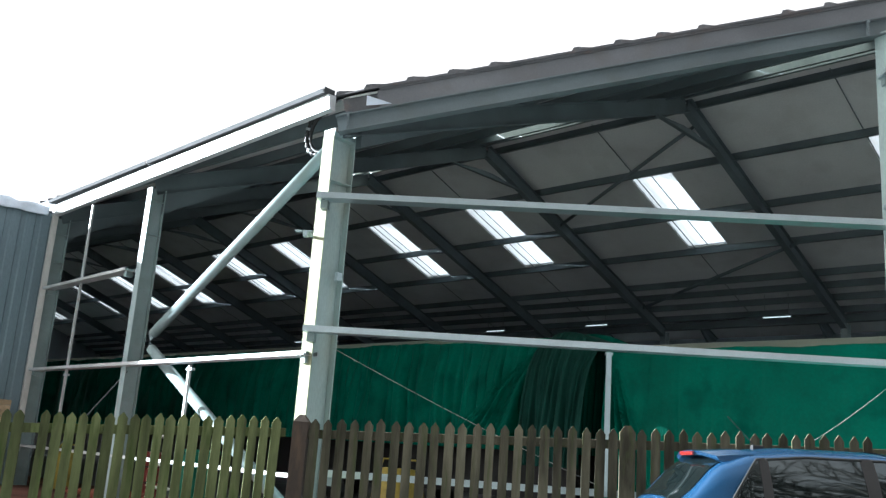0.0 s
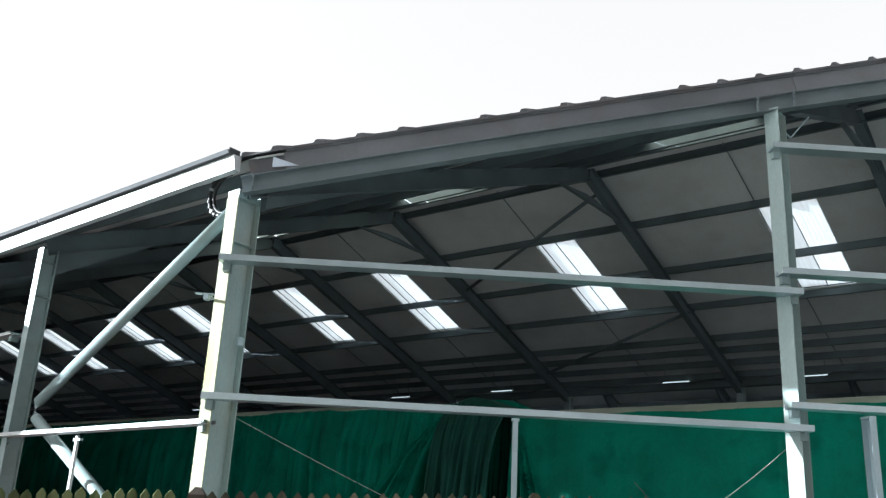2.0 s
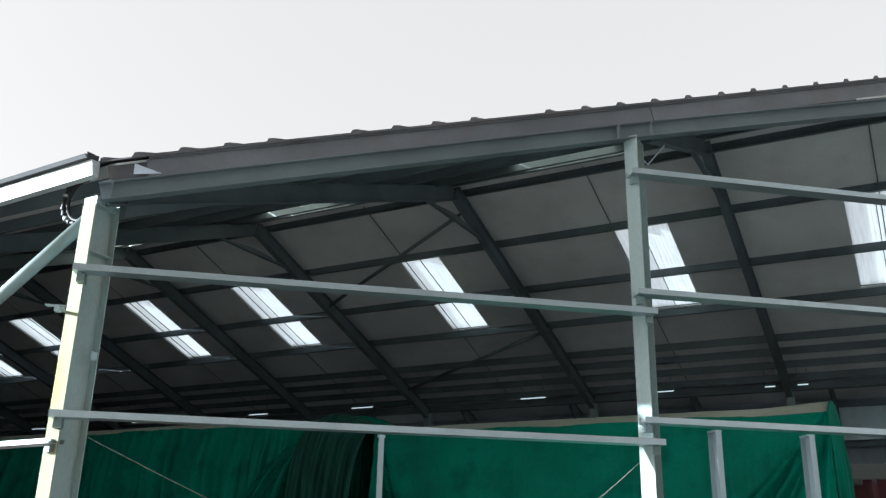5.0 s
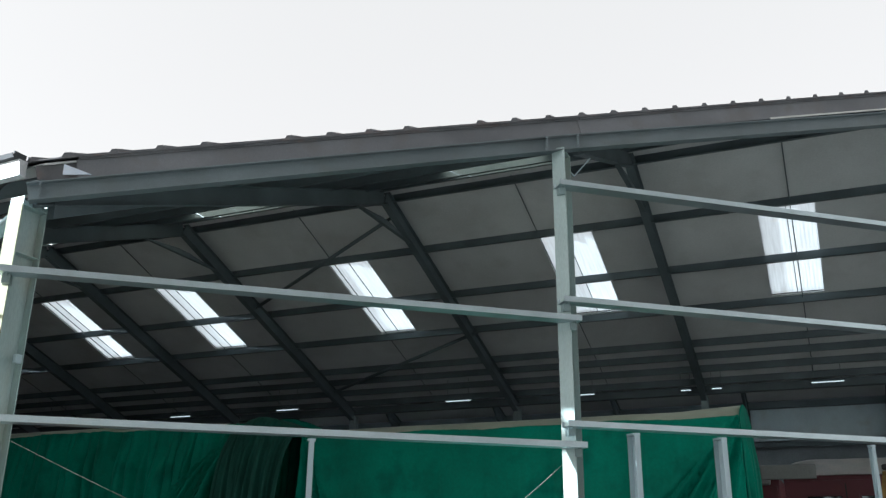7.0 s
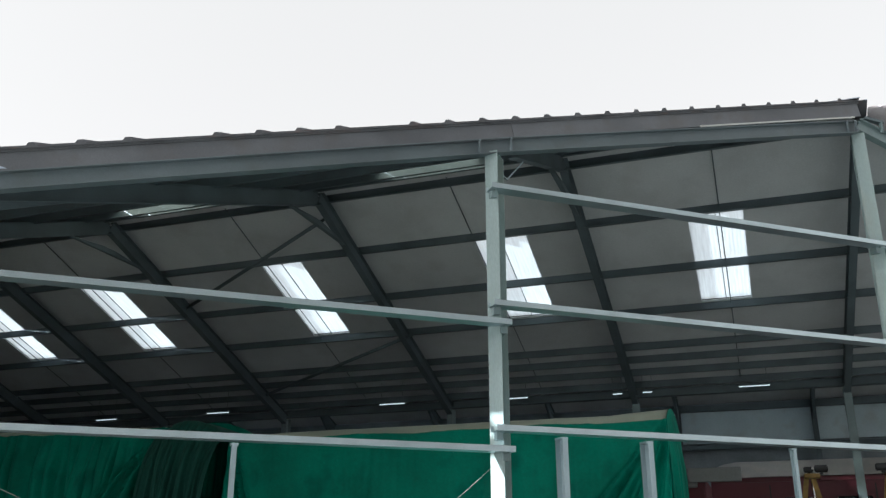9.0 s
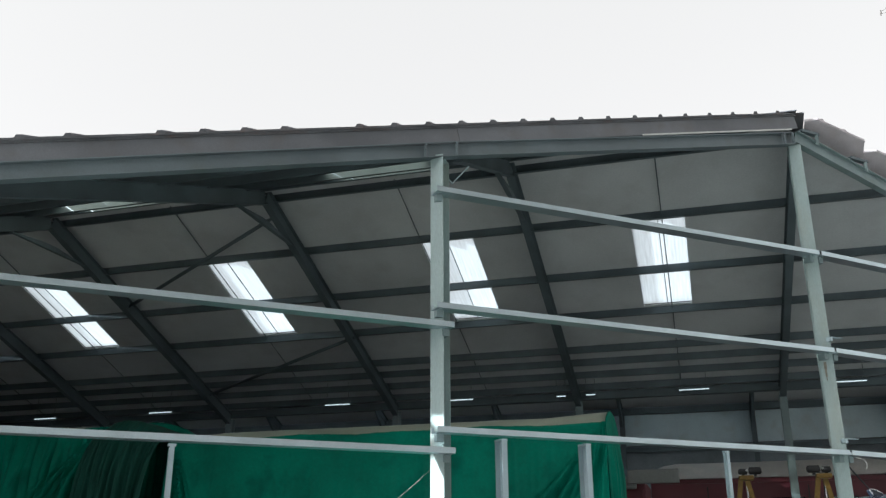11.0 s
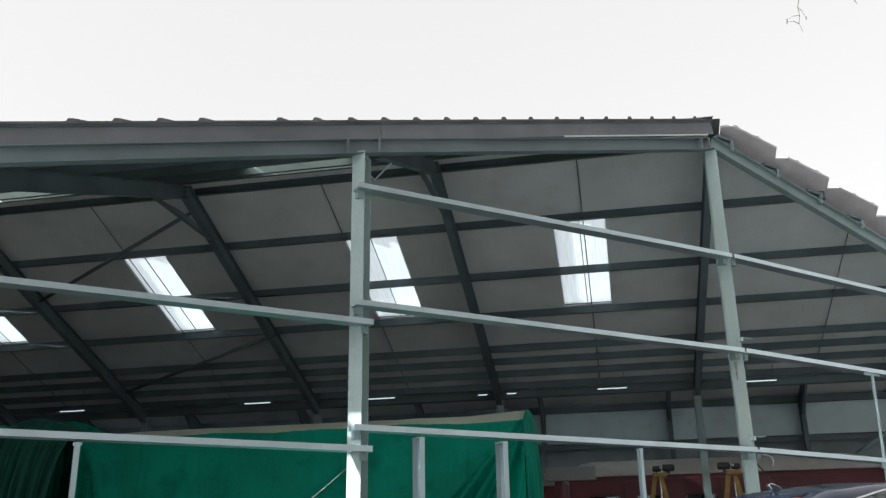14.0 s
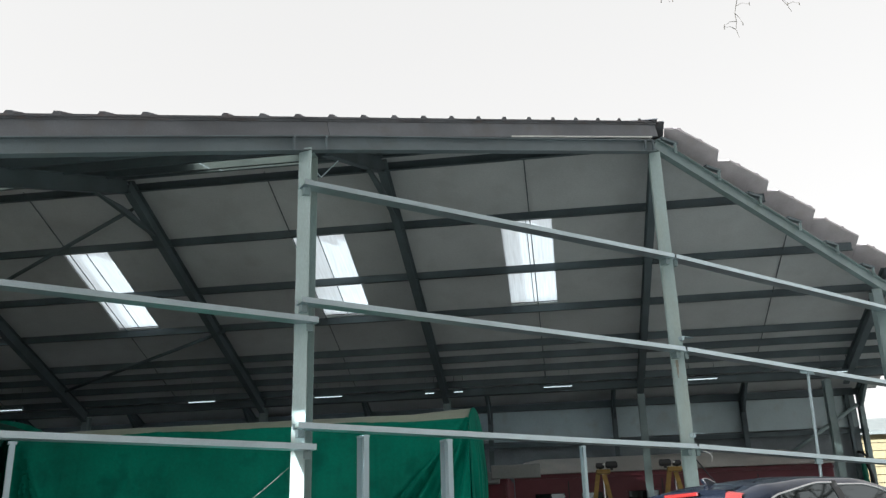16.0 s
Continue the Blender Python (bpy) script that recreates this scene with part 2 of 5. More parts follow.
PLANK = material("sawn_pale_timber", (0.42, 0.31, 0.19), 0.8, 0.0, 0.2, 3, 40, 0.2, (0.3, 0.22, 0.13), 0.5)
RUSTED = material("rust_stain", (0.27, 0.25, 0.2), 0.8, 0.0, 0.3, 9, 60, 0.2)


# ---- mesh helpers ----
def finish(ob, bm, mat, smooth=False):
    bmesh.ops.recalc_face_normals(bm, faces=bm.faces)
    bm.to_mesh(ob.data)
    bm.free()
    if mat:
        ob.data.materials.append(mat)
    if smooth:
        for p in ob.data.polygons:
            p.use_smooth = True
    return ob


def part(name, bm, mat, parent=None, label="", smooth=False):
    ob = new(name, bpy.data.meshes.new(name))
    finish(ob, bm, mat, smooth)
    if parent:
        ob.parent = parent
    if label:
        ob["label"] = label
    return ob


def thing(name, label, category, group="", at=(0, 0, 0)):
    ob = new(name)
    ob.empty_display_size = 0.2
    ob.location = at
    return tagged(ob, label, category, group)


def sweep(bm, a, b, prof, up=(0, 0, 1)):
    """A straight member of that cross-section from a to b; prof in (side, up)."""
    a, b, up = Vector(a), Vector(b), Vector(up)
    d = (b - a).normalized()
    side = d.cross(up).normalized()
    u = side.cross(d).normalized()
    rings = [[bm.verts.new(p + side * s + u * h) for s, h in prof] for p in (a, b)]
    n = len(prof)
    for i in range(n):
        bm.faces.new((rings[0][i], rings[0][(i + 1) % n], rings[1][(i + 1) % n], rings[1][i]))
    for r in rings:
        bm.faces.new(r)


def prof_i(h, w, tf=0.016, tw=0.012):
    a, b, c = w / 2, h / 2, tw / 2
    return [(-a, -b), (a, -b), (a, -b + tf), (c, -b + tf), (c, b - tf), (a, b - tf), (a, b), (-a, b), (-a, b - tf), (-c, b - tf), (-c, -b + tf), (-a, -b + tf)]


def prof_c(h, w, t=0.006, lip=0.02):
    b = h / 2
    return [(0, -b), (w, -b), (w, -b + lip), (w - t, -b + lip), (w - t, -b + t), (t, -b + t), (t, b - t), (w - t, b - t), (w - t, b - lip), (w, b - lip), (w, b), (0, b)]


def prof_box(w, h, c=0.0):
    a, b = w / 2, h / 2
    if not c:
        return [(-a, -b), (a, -b), (a, b), (-a, b)]
    return [(-a + c, -b), (a - c, -b), (a, -b + c), (a, b - c), (a - c, b), (-a + c, b), (-a, b - c), (-a, -b + c)]


def prof_round(r, n=12):
    return [(r * math.cos(2 * math.pi * i / n), r * math.sin(2 * math.pi * i / n)) for i in range(n)]


def block(bm, x0, x1, y0, y1, z0, z1, bevel=0.0):
    got = bmesh.ops.create_cube(bm, size=1.0, matrix=Matrix.Translation(((x0 + x1) / 2, (y0 + y1) / 2, (z0 + z1) / 2)) @ Matrix.Diagonal((x1 - x0, y1 - y0, z1 - z0, 1)))
    if bevel:
        edges = {e for v in got["verts"] for e in v.link_edges}
        bmesh.ops.bevel(bm, geom=list(edges), offset=bevel, segments=2, affect="EDGES", profile=0.5)


def wire(name, pts, radius, mat, parent=None, label="", taper=False):
    cu = bpy.data.curves.new(name, "CURVE")
    cu.dimensions, cu.bevel_depth, cu.bevel_resolution, cu.use_fill_caps = "3D", radius, 2, True
    sp = cu.splines.new("POLY")
    sp.points.add(len(pts) - 1)
    for i, p in enumerate(pts):
        sp.points[i].co = (*p, 1)
        sp.points[i].radius = 1 - 0.8 * i / (len(pts) - 1) if taper else 1.0
    me_ob = new(name, cu)
    dg = bpy.context.evaluated_depsgraph_get()
    mesh = bpy.data.meshes.new_from_object(me_ob.evaluated_get(dg))
    bpy.data.objects.remove(me_ob)
    ob = new(name, mesh)
    mesh.materials.clear()
    mesh.materials.append(mat)
    if parent:
        ob.parent = parent
    if label:
        ob["label"] = label
    return ob


# ---- plan ----
S, H = 6.0, 4.936           # bay along the ridge, and how far the skew end moves in per bay
YR, ZR, M = 9.872, 10.02, 0.366   # ridge line, height of the roof's underside there, slope
YV = 20.0                   # valley beyond
ALONG = Vector((S, H, 0)).normalized()
OUT = Vector((H, -S, 0)).normalized()


def roof_z(y):
    return ZR - (M if y > YR else 0.3732) * abs(y - YR)


def wall_pt(s, z, off=0.0):
    """A point of the skew end: s in bays from the corner column, off metres outside it."""
    return Vector((S * s, H * s, z)) + OUT * off


def side_pt(x, z, off=0.0):
    """A point of the long side, which runs off from the corner column."""
    return Vector((x, -0.2 - 0.063 * (max(x, -11.05) + 0.3) - off, z))


def cut_y(x):
    return H * x / S


# ---- ground ----
bm = bmesh.new()
bmesh.ops.create_grid(bm, x_segments=60, y_segments=60, size=700)
for v in bm.verts:
    r = v.co.length
    v.co.z = -0.05 if r < 60 else -0.05 + 0.4 * noise.noise(v.co * 0.01)
tagged(part("ground", bm, YARD), "grey gravelled yard in front of the shed", "ground", kind="structure")
bm = bmesh.new()
ring = [bm.verts.new(p) for p in ((-50, 2.6, 0), (-11, 0.5, 0), (-0.3, -0.25, 0), (24.5, 20.0, 0), (24.5, 36.2, 0), (-50, 36.2, 0))]
low = [bm.verts.new(v.co - Vector((0, 0, 0.2))) for v in ring]
bm.faces.new(ring)
bm.faces.new(low[::-1])
for i in range(6):
    bm.faces.new((ring[i], ring[(i + 1) % 6], low[(i + 1) % 6], low[i]))
tagged(part("floor", bm, CONCRETE), "stained grey concrete floor of the shed", "floor", kind="structure")
bm = bmesh.new()
block(bm, -30.0, 0.2, -2.2, 2.6, -0.1, 0.012)
tagged(part("pavement", bm, BRICK_DUST), "red brick-dust apron along the open side", "pavement", kind="structure")

# ---- roof ----
FAR_LIGHTS = [(-45.6, -44.4), (-42.8, -41.6), (-38.3, -37.1), (-33.8, -32.6), (-29.5, -28.3), (-23.95, -22.75), (-19.7, -18.5), (-13.9, -12.75), (-9.26, -8.0), (-3.08, -1.87), (3.1, 4.46), (8.41, 9.68)]
LIGHT_Y = (12.46, 15.83)
NEAR_LIGHTS = [(-29.0, -27.8), (-23.0, -21.8), (-17.0, -15.8), (-11.0, -9.8), (-5.1, -3.05), (1.95, 4.3)]
NEAR_Y = (7.4, 9.45)
RIB, RIB_AT = 0.462, 0.144


def rib_xs(x0, x1, rise=0.062):
    """Stations across a box-profile sheet with a rib each 462 mm: (x, height)."""
    out, k = [(x0, 0.0)], math.ceil((x0 - RIB_AT) / RIB)
    while RIB_AT + k * RIB < x1 - 0.1:
        c = RIB_AT + k * RIB
        if c - 0.06 > x0:
            out += [(c - 0.05, 0.0), (c - 0.026, rise), (c + 0.026, rise), (c + 0.05, 0.0)]
        k += 1
    return out + [(x1, 0.0)]


def slab(bm, xs, ylo, yhi, base, thick):
    """A sheet between ylo(x) and yhi(x) on the roof plane: ribbed on top, flat beneath, closed at its edges."""
    rows = []
    for x, hgt in xs:
        a, b = ylo(x), yhi(x)
        if b - a < 0.02:
            continue
        rows.append([bm.verts.new((x, y, roof_z(y) + base + dz)) for y, dz in ((a, 0), (b, 0), (b, thick + hgt), (a, thick + hgt))])
    for r, q in zip(rows, rows[1:]):
        for i in range(4):
            bm.faces.new((r[i], r[(i + 1) % 4], q[(i + 1) % 4], q[i]))
    if len(rows) > 1:
        bm.faces.new(rows[0])
        bm.faces.new(rows[-1][::-1])


def strips(x0, x1, lights):
    """Cuts x0..x1 at the roof lights: (from, to, is a light)."""
    out, x = [], x0
    for a, b in lights:
        out += [(x, a, False), (a, b, True)]
        x = b
    return out + [(x, x1, False)]


def near_lo(x):
    return max(-0.2 - 0.063 * (max(min(x, -0.3), -11.0) + 0.3), cut_y(x) - 0.12)


STEP = 1.24


def far_lo(x):
    """The stepped end of the sheets beyond the ridge: each is square for a hand's width, then cut on the skew."""
    n = max(0, math.floor((x - 12.26) / STEP + 1e-6))
    return 10.07 + 1.08 * n + 0.77 * max(0.0, x - 12.26 - STEP * n - 0.26)


def roof_half(name, lo, hi, lights, ly, xmax, base, thick, ribs, mat, label):
    bm = bmesh.new()
    for a, b, light in strips(-48.0, xmax, lights):
        xs = rib_xs(a, b) if ribs else [(a + (b - a) * i / 24, 0.0) for i in range(25)]
        if light:
            slab(bm, xs, lo, lambda x: max(lo(x), ly[0]), base, thick)
            slab(bm, xs, lambda x: max(lo(x), ly[1]), hi, base, thick)
        else:
            slab(bm, xs, lo, hi, base, thick)
    return tagged(part(name, bm, mat), label, "roof" if ribs else "ceiling", kind="structure")


roof_half("roof_near", near_lo, lambda x: YR + 0.12, NEAR_LIGHTS, NEAR_Y, 12.08, 0.07, 0.02, True, SHEET_TOP, "dark rust-stained ribbed sheet roof slope over the open side")
roof_half("ceiling_near", lambda x: near_lo(x) + 0.1, lambda x: YR, NEAR_LIGHTS, NEAR_Y, 12.0, 0.0, 0.03, False, LINER, "pale grey liner boards under the near roof slope")
roof_half("ceiling_far", lambda x: YR if x < 12 else max(YR, cut_y(x) + 0.4 + 0.12 * (x - 12)), lambda x: YV, FAR_LIGHTS, LIGHT_Y, 24.0, 0.0, 0.03, False, LINER, "pale grey liner boards under the far roof slope")
# far sheets: the last ones are separate pieces with stepped skew ends
roof = roof_half("roof_far", lambda x: YR, lambda x: YV, FAR_LIGHTS, LIGHT_Y, 12.25, 0.07, 0.02, True, SHEET_TOP, "dark ribbed sheet roof slope with stepped skew-cut sheet ends")
for k in range(9):
    bm = bmesh.new()
    a = 12.26 + STEP * k
    slab(bm, sorted(rib_xs(a + 0.005, a + STEP - 0.005, 0.03) + [(a + 0.26, 0.0)]), lambda x: far_lo(min(max(x, a + 1e-4), a + STEP - 1e-4)), lambda x: YV, 0.035 + 0.004 * (k % 2), 0.045)
    part("sheet", bm, SHEET_END, roof)
for lights, ly, nm in ((FAR_LIGHTS, LIGHT_Y, "far"), (NEAR_LIGHTS, NEAR_Y, "near")):
    for a, b in lights:
        t = thing("rooflight", "clear corrugated plastic rooflight panel in the roof", "rooflight", "rooflights")
        for u, v in ((a, (a + b) / 2 - 0.003), ((a + b) / 2 + 0.003, b)):
            bm = bmesh.new()
            n = 14
            cols = [[bm.verts.new((u + (v - u) * i / n, y, roof_z(y) + 0.05 + 0.0015 * (i % 2))) for y in ly] for i in range(n + 1)]
            for p, q in zip(cols, cols[1:]):
                bm.faces.new((p[0], p[1], q[1], q[0]))
            part("pane", bm, ROOFLIGHT if nm == "far" else ROOFLIGHT_SUNLIT, t)
        bm = bmesh.new()
        sweep(bm, ((a + b) / 2, ly[0], roof_z(ly[0]) + 0.03), ((a + b) / 2, ly[1], roof_z(ly[1]) + 0.03), prof_box(0.02, 0.02))
        part("frame", bm, STEEL_DARK, t)

# ridge cap
bm = bmesh.new()
sweep(bm, (-48, YR, ZR + 0.13), (12.1, YR, ZR + 0.13), [(-0.16, -0.06), (0, -0.01), (0.16, -0.06), (0.16, -0.04), (0, 0.02), (-0.16, -0.04)])
tagged(part("ridge_cap", bm, SHEET_TOP), "dark sheet ridge capping", "ridge cap", kind="structure")

# ---- purlins ----
FAR_PURLINS = [10.25, 12.2, 14.16, 15.86, 17.5, 18.15, 18.82, 19.5]
for y in FAR_PURLINS:
    t = thing("purlin", "dark steel purlin under the far roof slope", "purlin", "far purlins", (0, y, 0))
    top = roof_z(y)
    end = max(12.0, S * y / H - 0.16)
    for k in range(-8, 5):
        bm = bmesh.new()
        a, b = max(-48.0, S * k + 0.004), min(end, S * k + S - 0.004)
        if b - a < 0.1:
            bm.free()
            continue
        sweep(bm, (a, 0, top - 0.105), (b, 0, top - 0.105), [(-0.05, -0.12), (0.05, -0.12), (0.05, -0.105), (-0.03, -0.105), (-0.03, 0.1), (-0.05, 0.1)] if y < 17 else prof_box(0.08, 0.2))
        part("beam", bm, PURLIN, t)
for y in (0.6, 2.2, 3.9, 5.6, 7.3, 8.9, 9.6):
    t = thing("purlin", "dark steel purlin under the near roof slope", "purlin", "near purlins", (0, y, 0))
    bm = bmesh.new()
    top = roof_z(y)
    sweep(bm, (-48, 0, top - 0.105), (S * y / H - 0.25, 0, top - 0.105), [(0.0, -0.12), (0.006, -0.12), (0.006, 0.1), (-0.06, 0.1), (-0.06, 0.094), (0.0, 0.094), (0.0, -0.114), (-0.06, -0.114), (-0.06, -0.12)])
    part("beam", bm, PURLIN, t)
# rods between the purlins, half way along each bay
for k in range(-7, 4):
    x = S * k - 2.85 if k > -2 else -13.5 + 5.0 * (k + 2)
    if k == 3:
        x = 15.4
    y0 = YR + 0.3 if k < 3 else 13.2
    t = thing("sag_rod", "thin dark steel tie rod running down between purlins", "tie rod", "roof tie rods")
    bm = bmesh.new()
    sweep(bm, (x, y0, roof_z(y0) - 0.06), (x, 19.6, roof_z(19.6) - 0.06), prof_round(0.014, 6))
    part("rod", bm, STEEL_DARK, t)


# ---- portal frames ----
def stiffener(bm, x, y, z, w, h):
    block(bm, x - w / 2, x + w / 2, y - h / 2, y + h / 2, z - 0.006, z + 0.006)


RAFTER = 0.36


def end_z(s):
    """Underside of the beam along the sloping end."""
    return 5.74 + 1.807 * s + (0.075 + 0.05 * s if s < 1 else 0.125 - 0.09 * (s - 1))


def verge_z(s):
    return 5.675 + 1.837 * s


def rafter_line(y):
    return roof_z(y) - 0.21 - RAFTER / 2


def portal(k, label, near="eave"):
    x = S * k if k >= 0 else (-6.1 if k == -1 else -11.0 + 5.0 * (k + 2))
    t = thing("portal_frame", label, "portal frame", "portal frames")
    y0 = cut_y(x) if x > 0 else side_pt(x, 0).y
    if near == "eave":
        ft = y0 + 0.02
        bm = bmesh.new()
        xc = x - (0.4 if k == 0 else 0.2)
        deep, wide = (0.42, 0.24) if k == 0 else (0.31, 0.18)
        sweep(bm, (xc, ft + deep / 2, 0), (xc, ft + deep / 2, roof_z(y0) - 0.42), prof_i(deep, wide), (0, 1, 0))
        for z in (0.02, 5.05, 5.72):
            stiffener(bm, xc, ft + deep / 2, z, wide, deep - 0.02)
        part("column", bm, STEEL_PALE if k == 0 else STEEL, t)
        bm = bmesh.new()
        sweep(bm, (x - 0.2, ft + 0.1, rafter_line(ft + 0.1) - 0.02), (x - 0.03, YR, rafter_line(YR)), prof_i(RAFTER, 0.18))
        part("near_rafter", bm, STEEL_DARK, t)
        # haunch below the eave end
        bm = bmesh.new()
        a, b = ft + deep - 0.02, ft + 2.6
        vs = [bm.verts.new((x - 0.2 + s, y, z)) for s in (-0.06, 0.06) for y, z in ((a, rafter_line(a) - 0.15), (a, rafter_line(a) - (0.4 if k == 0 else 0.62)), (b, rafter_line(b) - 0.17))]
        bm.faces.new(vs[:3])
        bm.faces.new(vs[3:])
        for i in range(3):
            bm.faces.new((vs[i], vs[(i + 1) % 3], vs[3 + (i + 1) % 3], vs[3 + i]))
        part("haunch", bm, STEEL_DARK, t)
    elif near == "post":
        bm = bmesh.new()
        at_s = k + {1: -0.037, 2: -0.006, 3: -0.08, 4: -0.08}[k]
        px, py = S * at_s, H * at_s
        top = (end_z(k) + 0.02 if k < 3 else 9.41 - 2.29 * (k - 2.08)) - 0.03
        deep = 0.38 if k == 1 else 0.3
        sweep(bm, (px, py + deep / 2, 0), (px, py + deep / 2, top), prof_i(deep, 0.21 if k == 1 else 0.24), (0, 1, 0))
        for z in (0.02, top - 0.02):
            stiffener(bm, px, py + deep / 2, z, 0.2, deep - 0.02)
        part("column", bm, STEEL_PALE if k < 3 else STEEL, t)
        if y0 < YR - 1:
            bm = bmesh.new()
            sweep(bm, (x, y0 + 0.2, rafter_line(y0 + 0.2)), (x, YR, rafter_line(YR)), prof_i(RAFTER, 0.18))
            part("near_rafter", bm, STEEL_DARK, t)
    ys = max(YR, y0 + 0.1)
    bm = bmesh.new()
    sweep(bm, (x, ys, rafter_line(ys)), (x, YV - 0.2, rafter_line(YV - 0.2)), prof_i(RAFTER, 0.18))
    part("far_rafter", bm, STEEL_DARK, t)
    if ys < YR + 0.2 and k < 2:
        bm = bmesh.new()
        vs = [bm.verts.new((x + s, y, rafter_line(y) - dz)) for s in (-0.05, 0.05) for y, dz in ((YR - 1.5, 0.17), (YR + 1.5, 0.17), (YR + 0.25, 0.5), (YR - 0.25, 0.5))]
        bm.faces.new(vs[:4])
        bm.faces.new(vs[4:])
        for i in range(4):
            bm.faces.new((vs[i], vs[(i + 1) % 4], vs[4 + (i + 1) % 4], vs[4 + i]))
        part("apex_haunch", bm, STEEL_DARK, t)
    bm = bmesh.new()
    xv = x - (0.52 if k == 3 else 0)
    sweep(bm, (xv, YV - 0.15, 0), (xv, YV - 0.15, roof_z(YV) - 0.3), prof_i(0.3, 0.2), (0, 1, 0))
    part("valley_column", bm, STEEL, t)
    return t


for k in range(-8, 0):
    portal(k, "grey-green steel portal frame with deep eave column and haunched rafters")
corner = portal(0, "grey-green steel portal frame at the open corner with algae-stained column")
portal(1, "grey-green steel frame with its post in the open end", "post")
portal(2, "grey-green steel frame with tall post under the roof ridge", "post")
portal(3, "grey-green steel frame whose post carries the stepped roof end", "post")
portal(4, "grey steel frame at the far corner of the open end", "post")

# rust run on the ridge post below its upper rail
ridge = [o for o in bpy.data.objects if o.name.startswith("portal_frame") and "ridge" in o["label"]][0]
bm = bmesh.new()
for i in range(5):
    w, z = 0.05 * (1 - i / 6) + 0.008 * (i % 2), 4.84 - 0.07 * i
    block(bm, 11.93 - w / 2, 11.93 + w / 2, 9.832, 9.842, z - 0.07, z)
part("rust_run", bm, RUSTED, ridge, "brown rust run below a bolt")

# algae-stained outer face of the corner column
bm = bmesh.new()
block(bm, -0.522, -0.278, -0.21, -0.199, 0.05, 5.72)
part("outer_flange", bm, MOSSY, corner, "yellow algae-stained outer face")

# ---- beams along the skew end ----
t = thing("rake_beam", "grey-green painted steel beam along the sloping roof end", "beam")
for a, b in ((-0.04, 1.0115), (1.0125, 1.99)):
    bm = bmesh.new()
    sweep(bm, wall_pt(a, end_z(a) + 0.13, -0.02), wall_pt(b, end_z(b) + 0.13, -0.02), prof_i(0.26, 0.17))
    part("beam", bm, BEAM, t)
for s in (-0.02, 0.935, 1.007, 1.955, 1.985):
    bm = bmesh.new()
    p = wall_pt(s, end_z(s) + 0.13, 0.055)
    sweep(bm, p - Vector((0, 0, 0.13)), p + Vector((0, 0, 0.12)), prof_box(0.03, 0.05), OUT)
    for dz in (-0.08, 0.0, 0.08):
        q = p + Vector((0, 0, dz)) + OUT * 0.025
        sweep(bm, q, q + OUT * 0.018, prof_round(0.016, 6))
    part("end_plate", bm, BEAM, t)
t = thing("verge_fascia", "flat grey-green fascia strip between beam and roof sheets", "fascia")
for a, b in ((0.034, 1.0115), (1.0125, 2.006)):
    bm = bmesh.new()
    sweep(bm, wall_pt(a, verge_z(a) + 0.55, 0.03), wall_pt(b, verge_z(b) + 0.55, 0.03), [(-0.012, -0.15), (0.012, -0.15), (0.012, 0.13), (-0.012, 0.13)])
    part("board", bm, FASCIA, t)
    bm = bmesh.new()
    sweep(bm, wall_pt(a, verge_z(a) + 0.715, 0.055), wall_pt(b, verge_z(b) + 0.715, 0.055), [(-0.03, -0.04), (0.008, -0.04), (0.016, 0.036), (-0.03, 0.036)])
    part("edge_strip", bm, SHEET_TOP, t, "dark rusty edge strip under the sheets")
# White strip in place of the bright sky gap between beam and fascia.
bm = bmesh.new()
sweep(bm, wall_pt(1.5, verge_z(1.5) + 0.39, 0.055), wall_pt(1.985, verge_z(1.985) + 0.37, 0.055), [(-0.012, -0.012), (0.012, -0.012), (0.012, 0.018), (-0.012, 0.018)])
part("drip_strip", bm, WHITE, t, "white strip standing in for a bright sky gap")
# Plate added to darken the gap behind the fascia's end.
bm = bmesh.new()
sweep(bm, wall_pt(-0.03, verge_z(-0.03) + 0.5, -0.03), wall_pt(0.07, verge_z(0.07) + 0.5, -0.03), [(-0.01, -0.16), (0.01, -0.16), (0.01, 0.17), (-0.01, 0.17)])
part("closer", bm, SHEET_TOP, t, "dark rusty plate added to darken the corner gap")
# Pale triangle painted for the sky that shows through the corner gap.
bm = bmesh.new()
vs = [bm.verts.new(wall_pt(s, z, 0.05)) for s, z in ((0.012, 6.33), (0.06, 6.22), (0.012, 6.17))]
bm.faces.new(vs)
got = bmesh.ops.extrude_face_region(bm, geom=bm.faces[:])
for v in [g for g in got["geom"] if isinstance(g, bmesh.types.BMVert)]:
    v.co -= OUT * 0.01
part("corner_patch", bm, PLASTIC_FILM, t, "pale blue-white triangular patch painted as a sky gap")

t = thing("falling_rake_beam", "grey-green steel beam falling along the stepped roof end", "beam")
for i in (2, 3):
    bm = bmesh.new()
    p, q = wall_pt(i, 9.41 - 2.29 * (i - 2) + 0.14), wall_pt(i + 0.99, 9.41 - 2.29 * (i - 1.01) + 0.14)
    sweep(bm, p, q, prof_i(0.29, 0.15))
    part("beam", bm, STEEL, t)
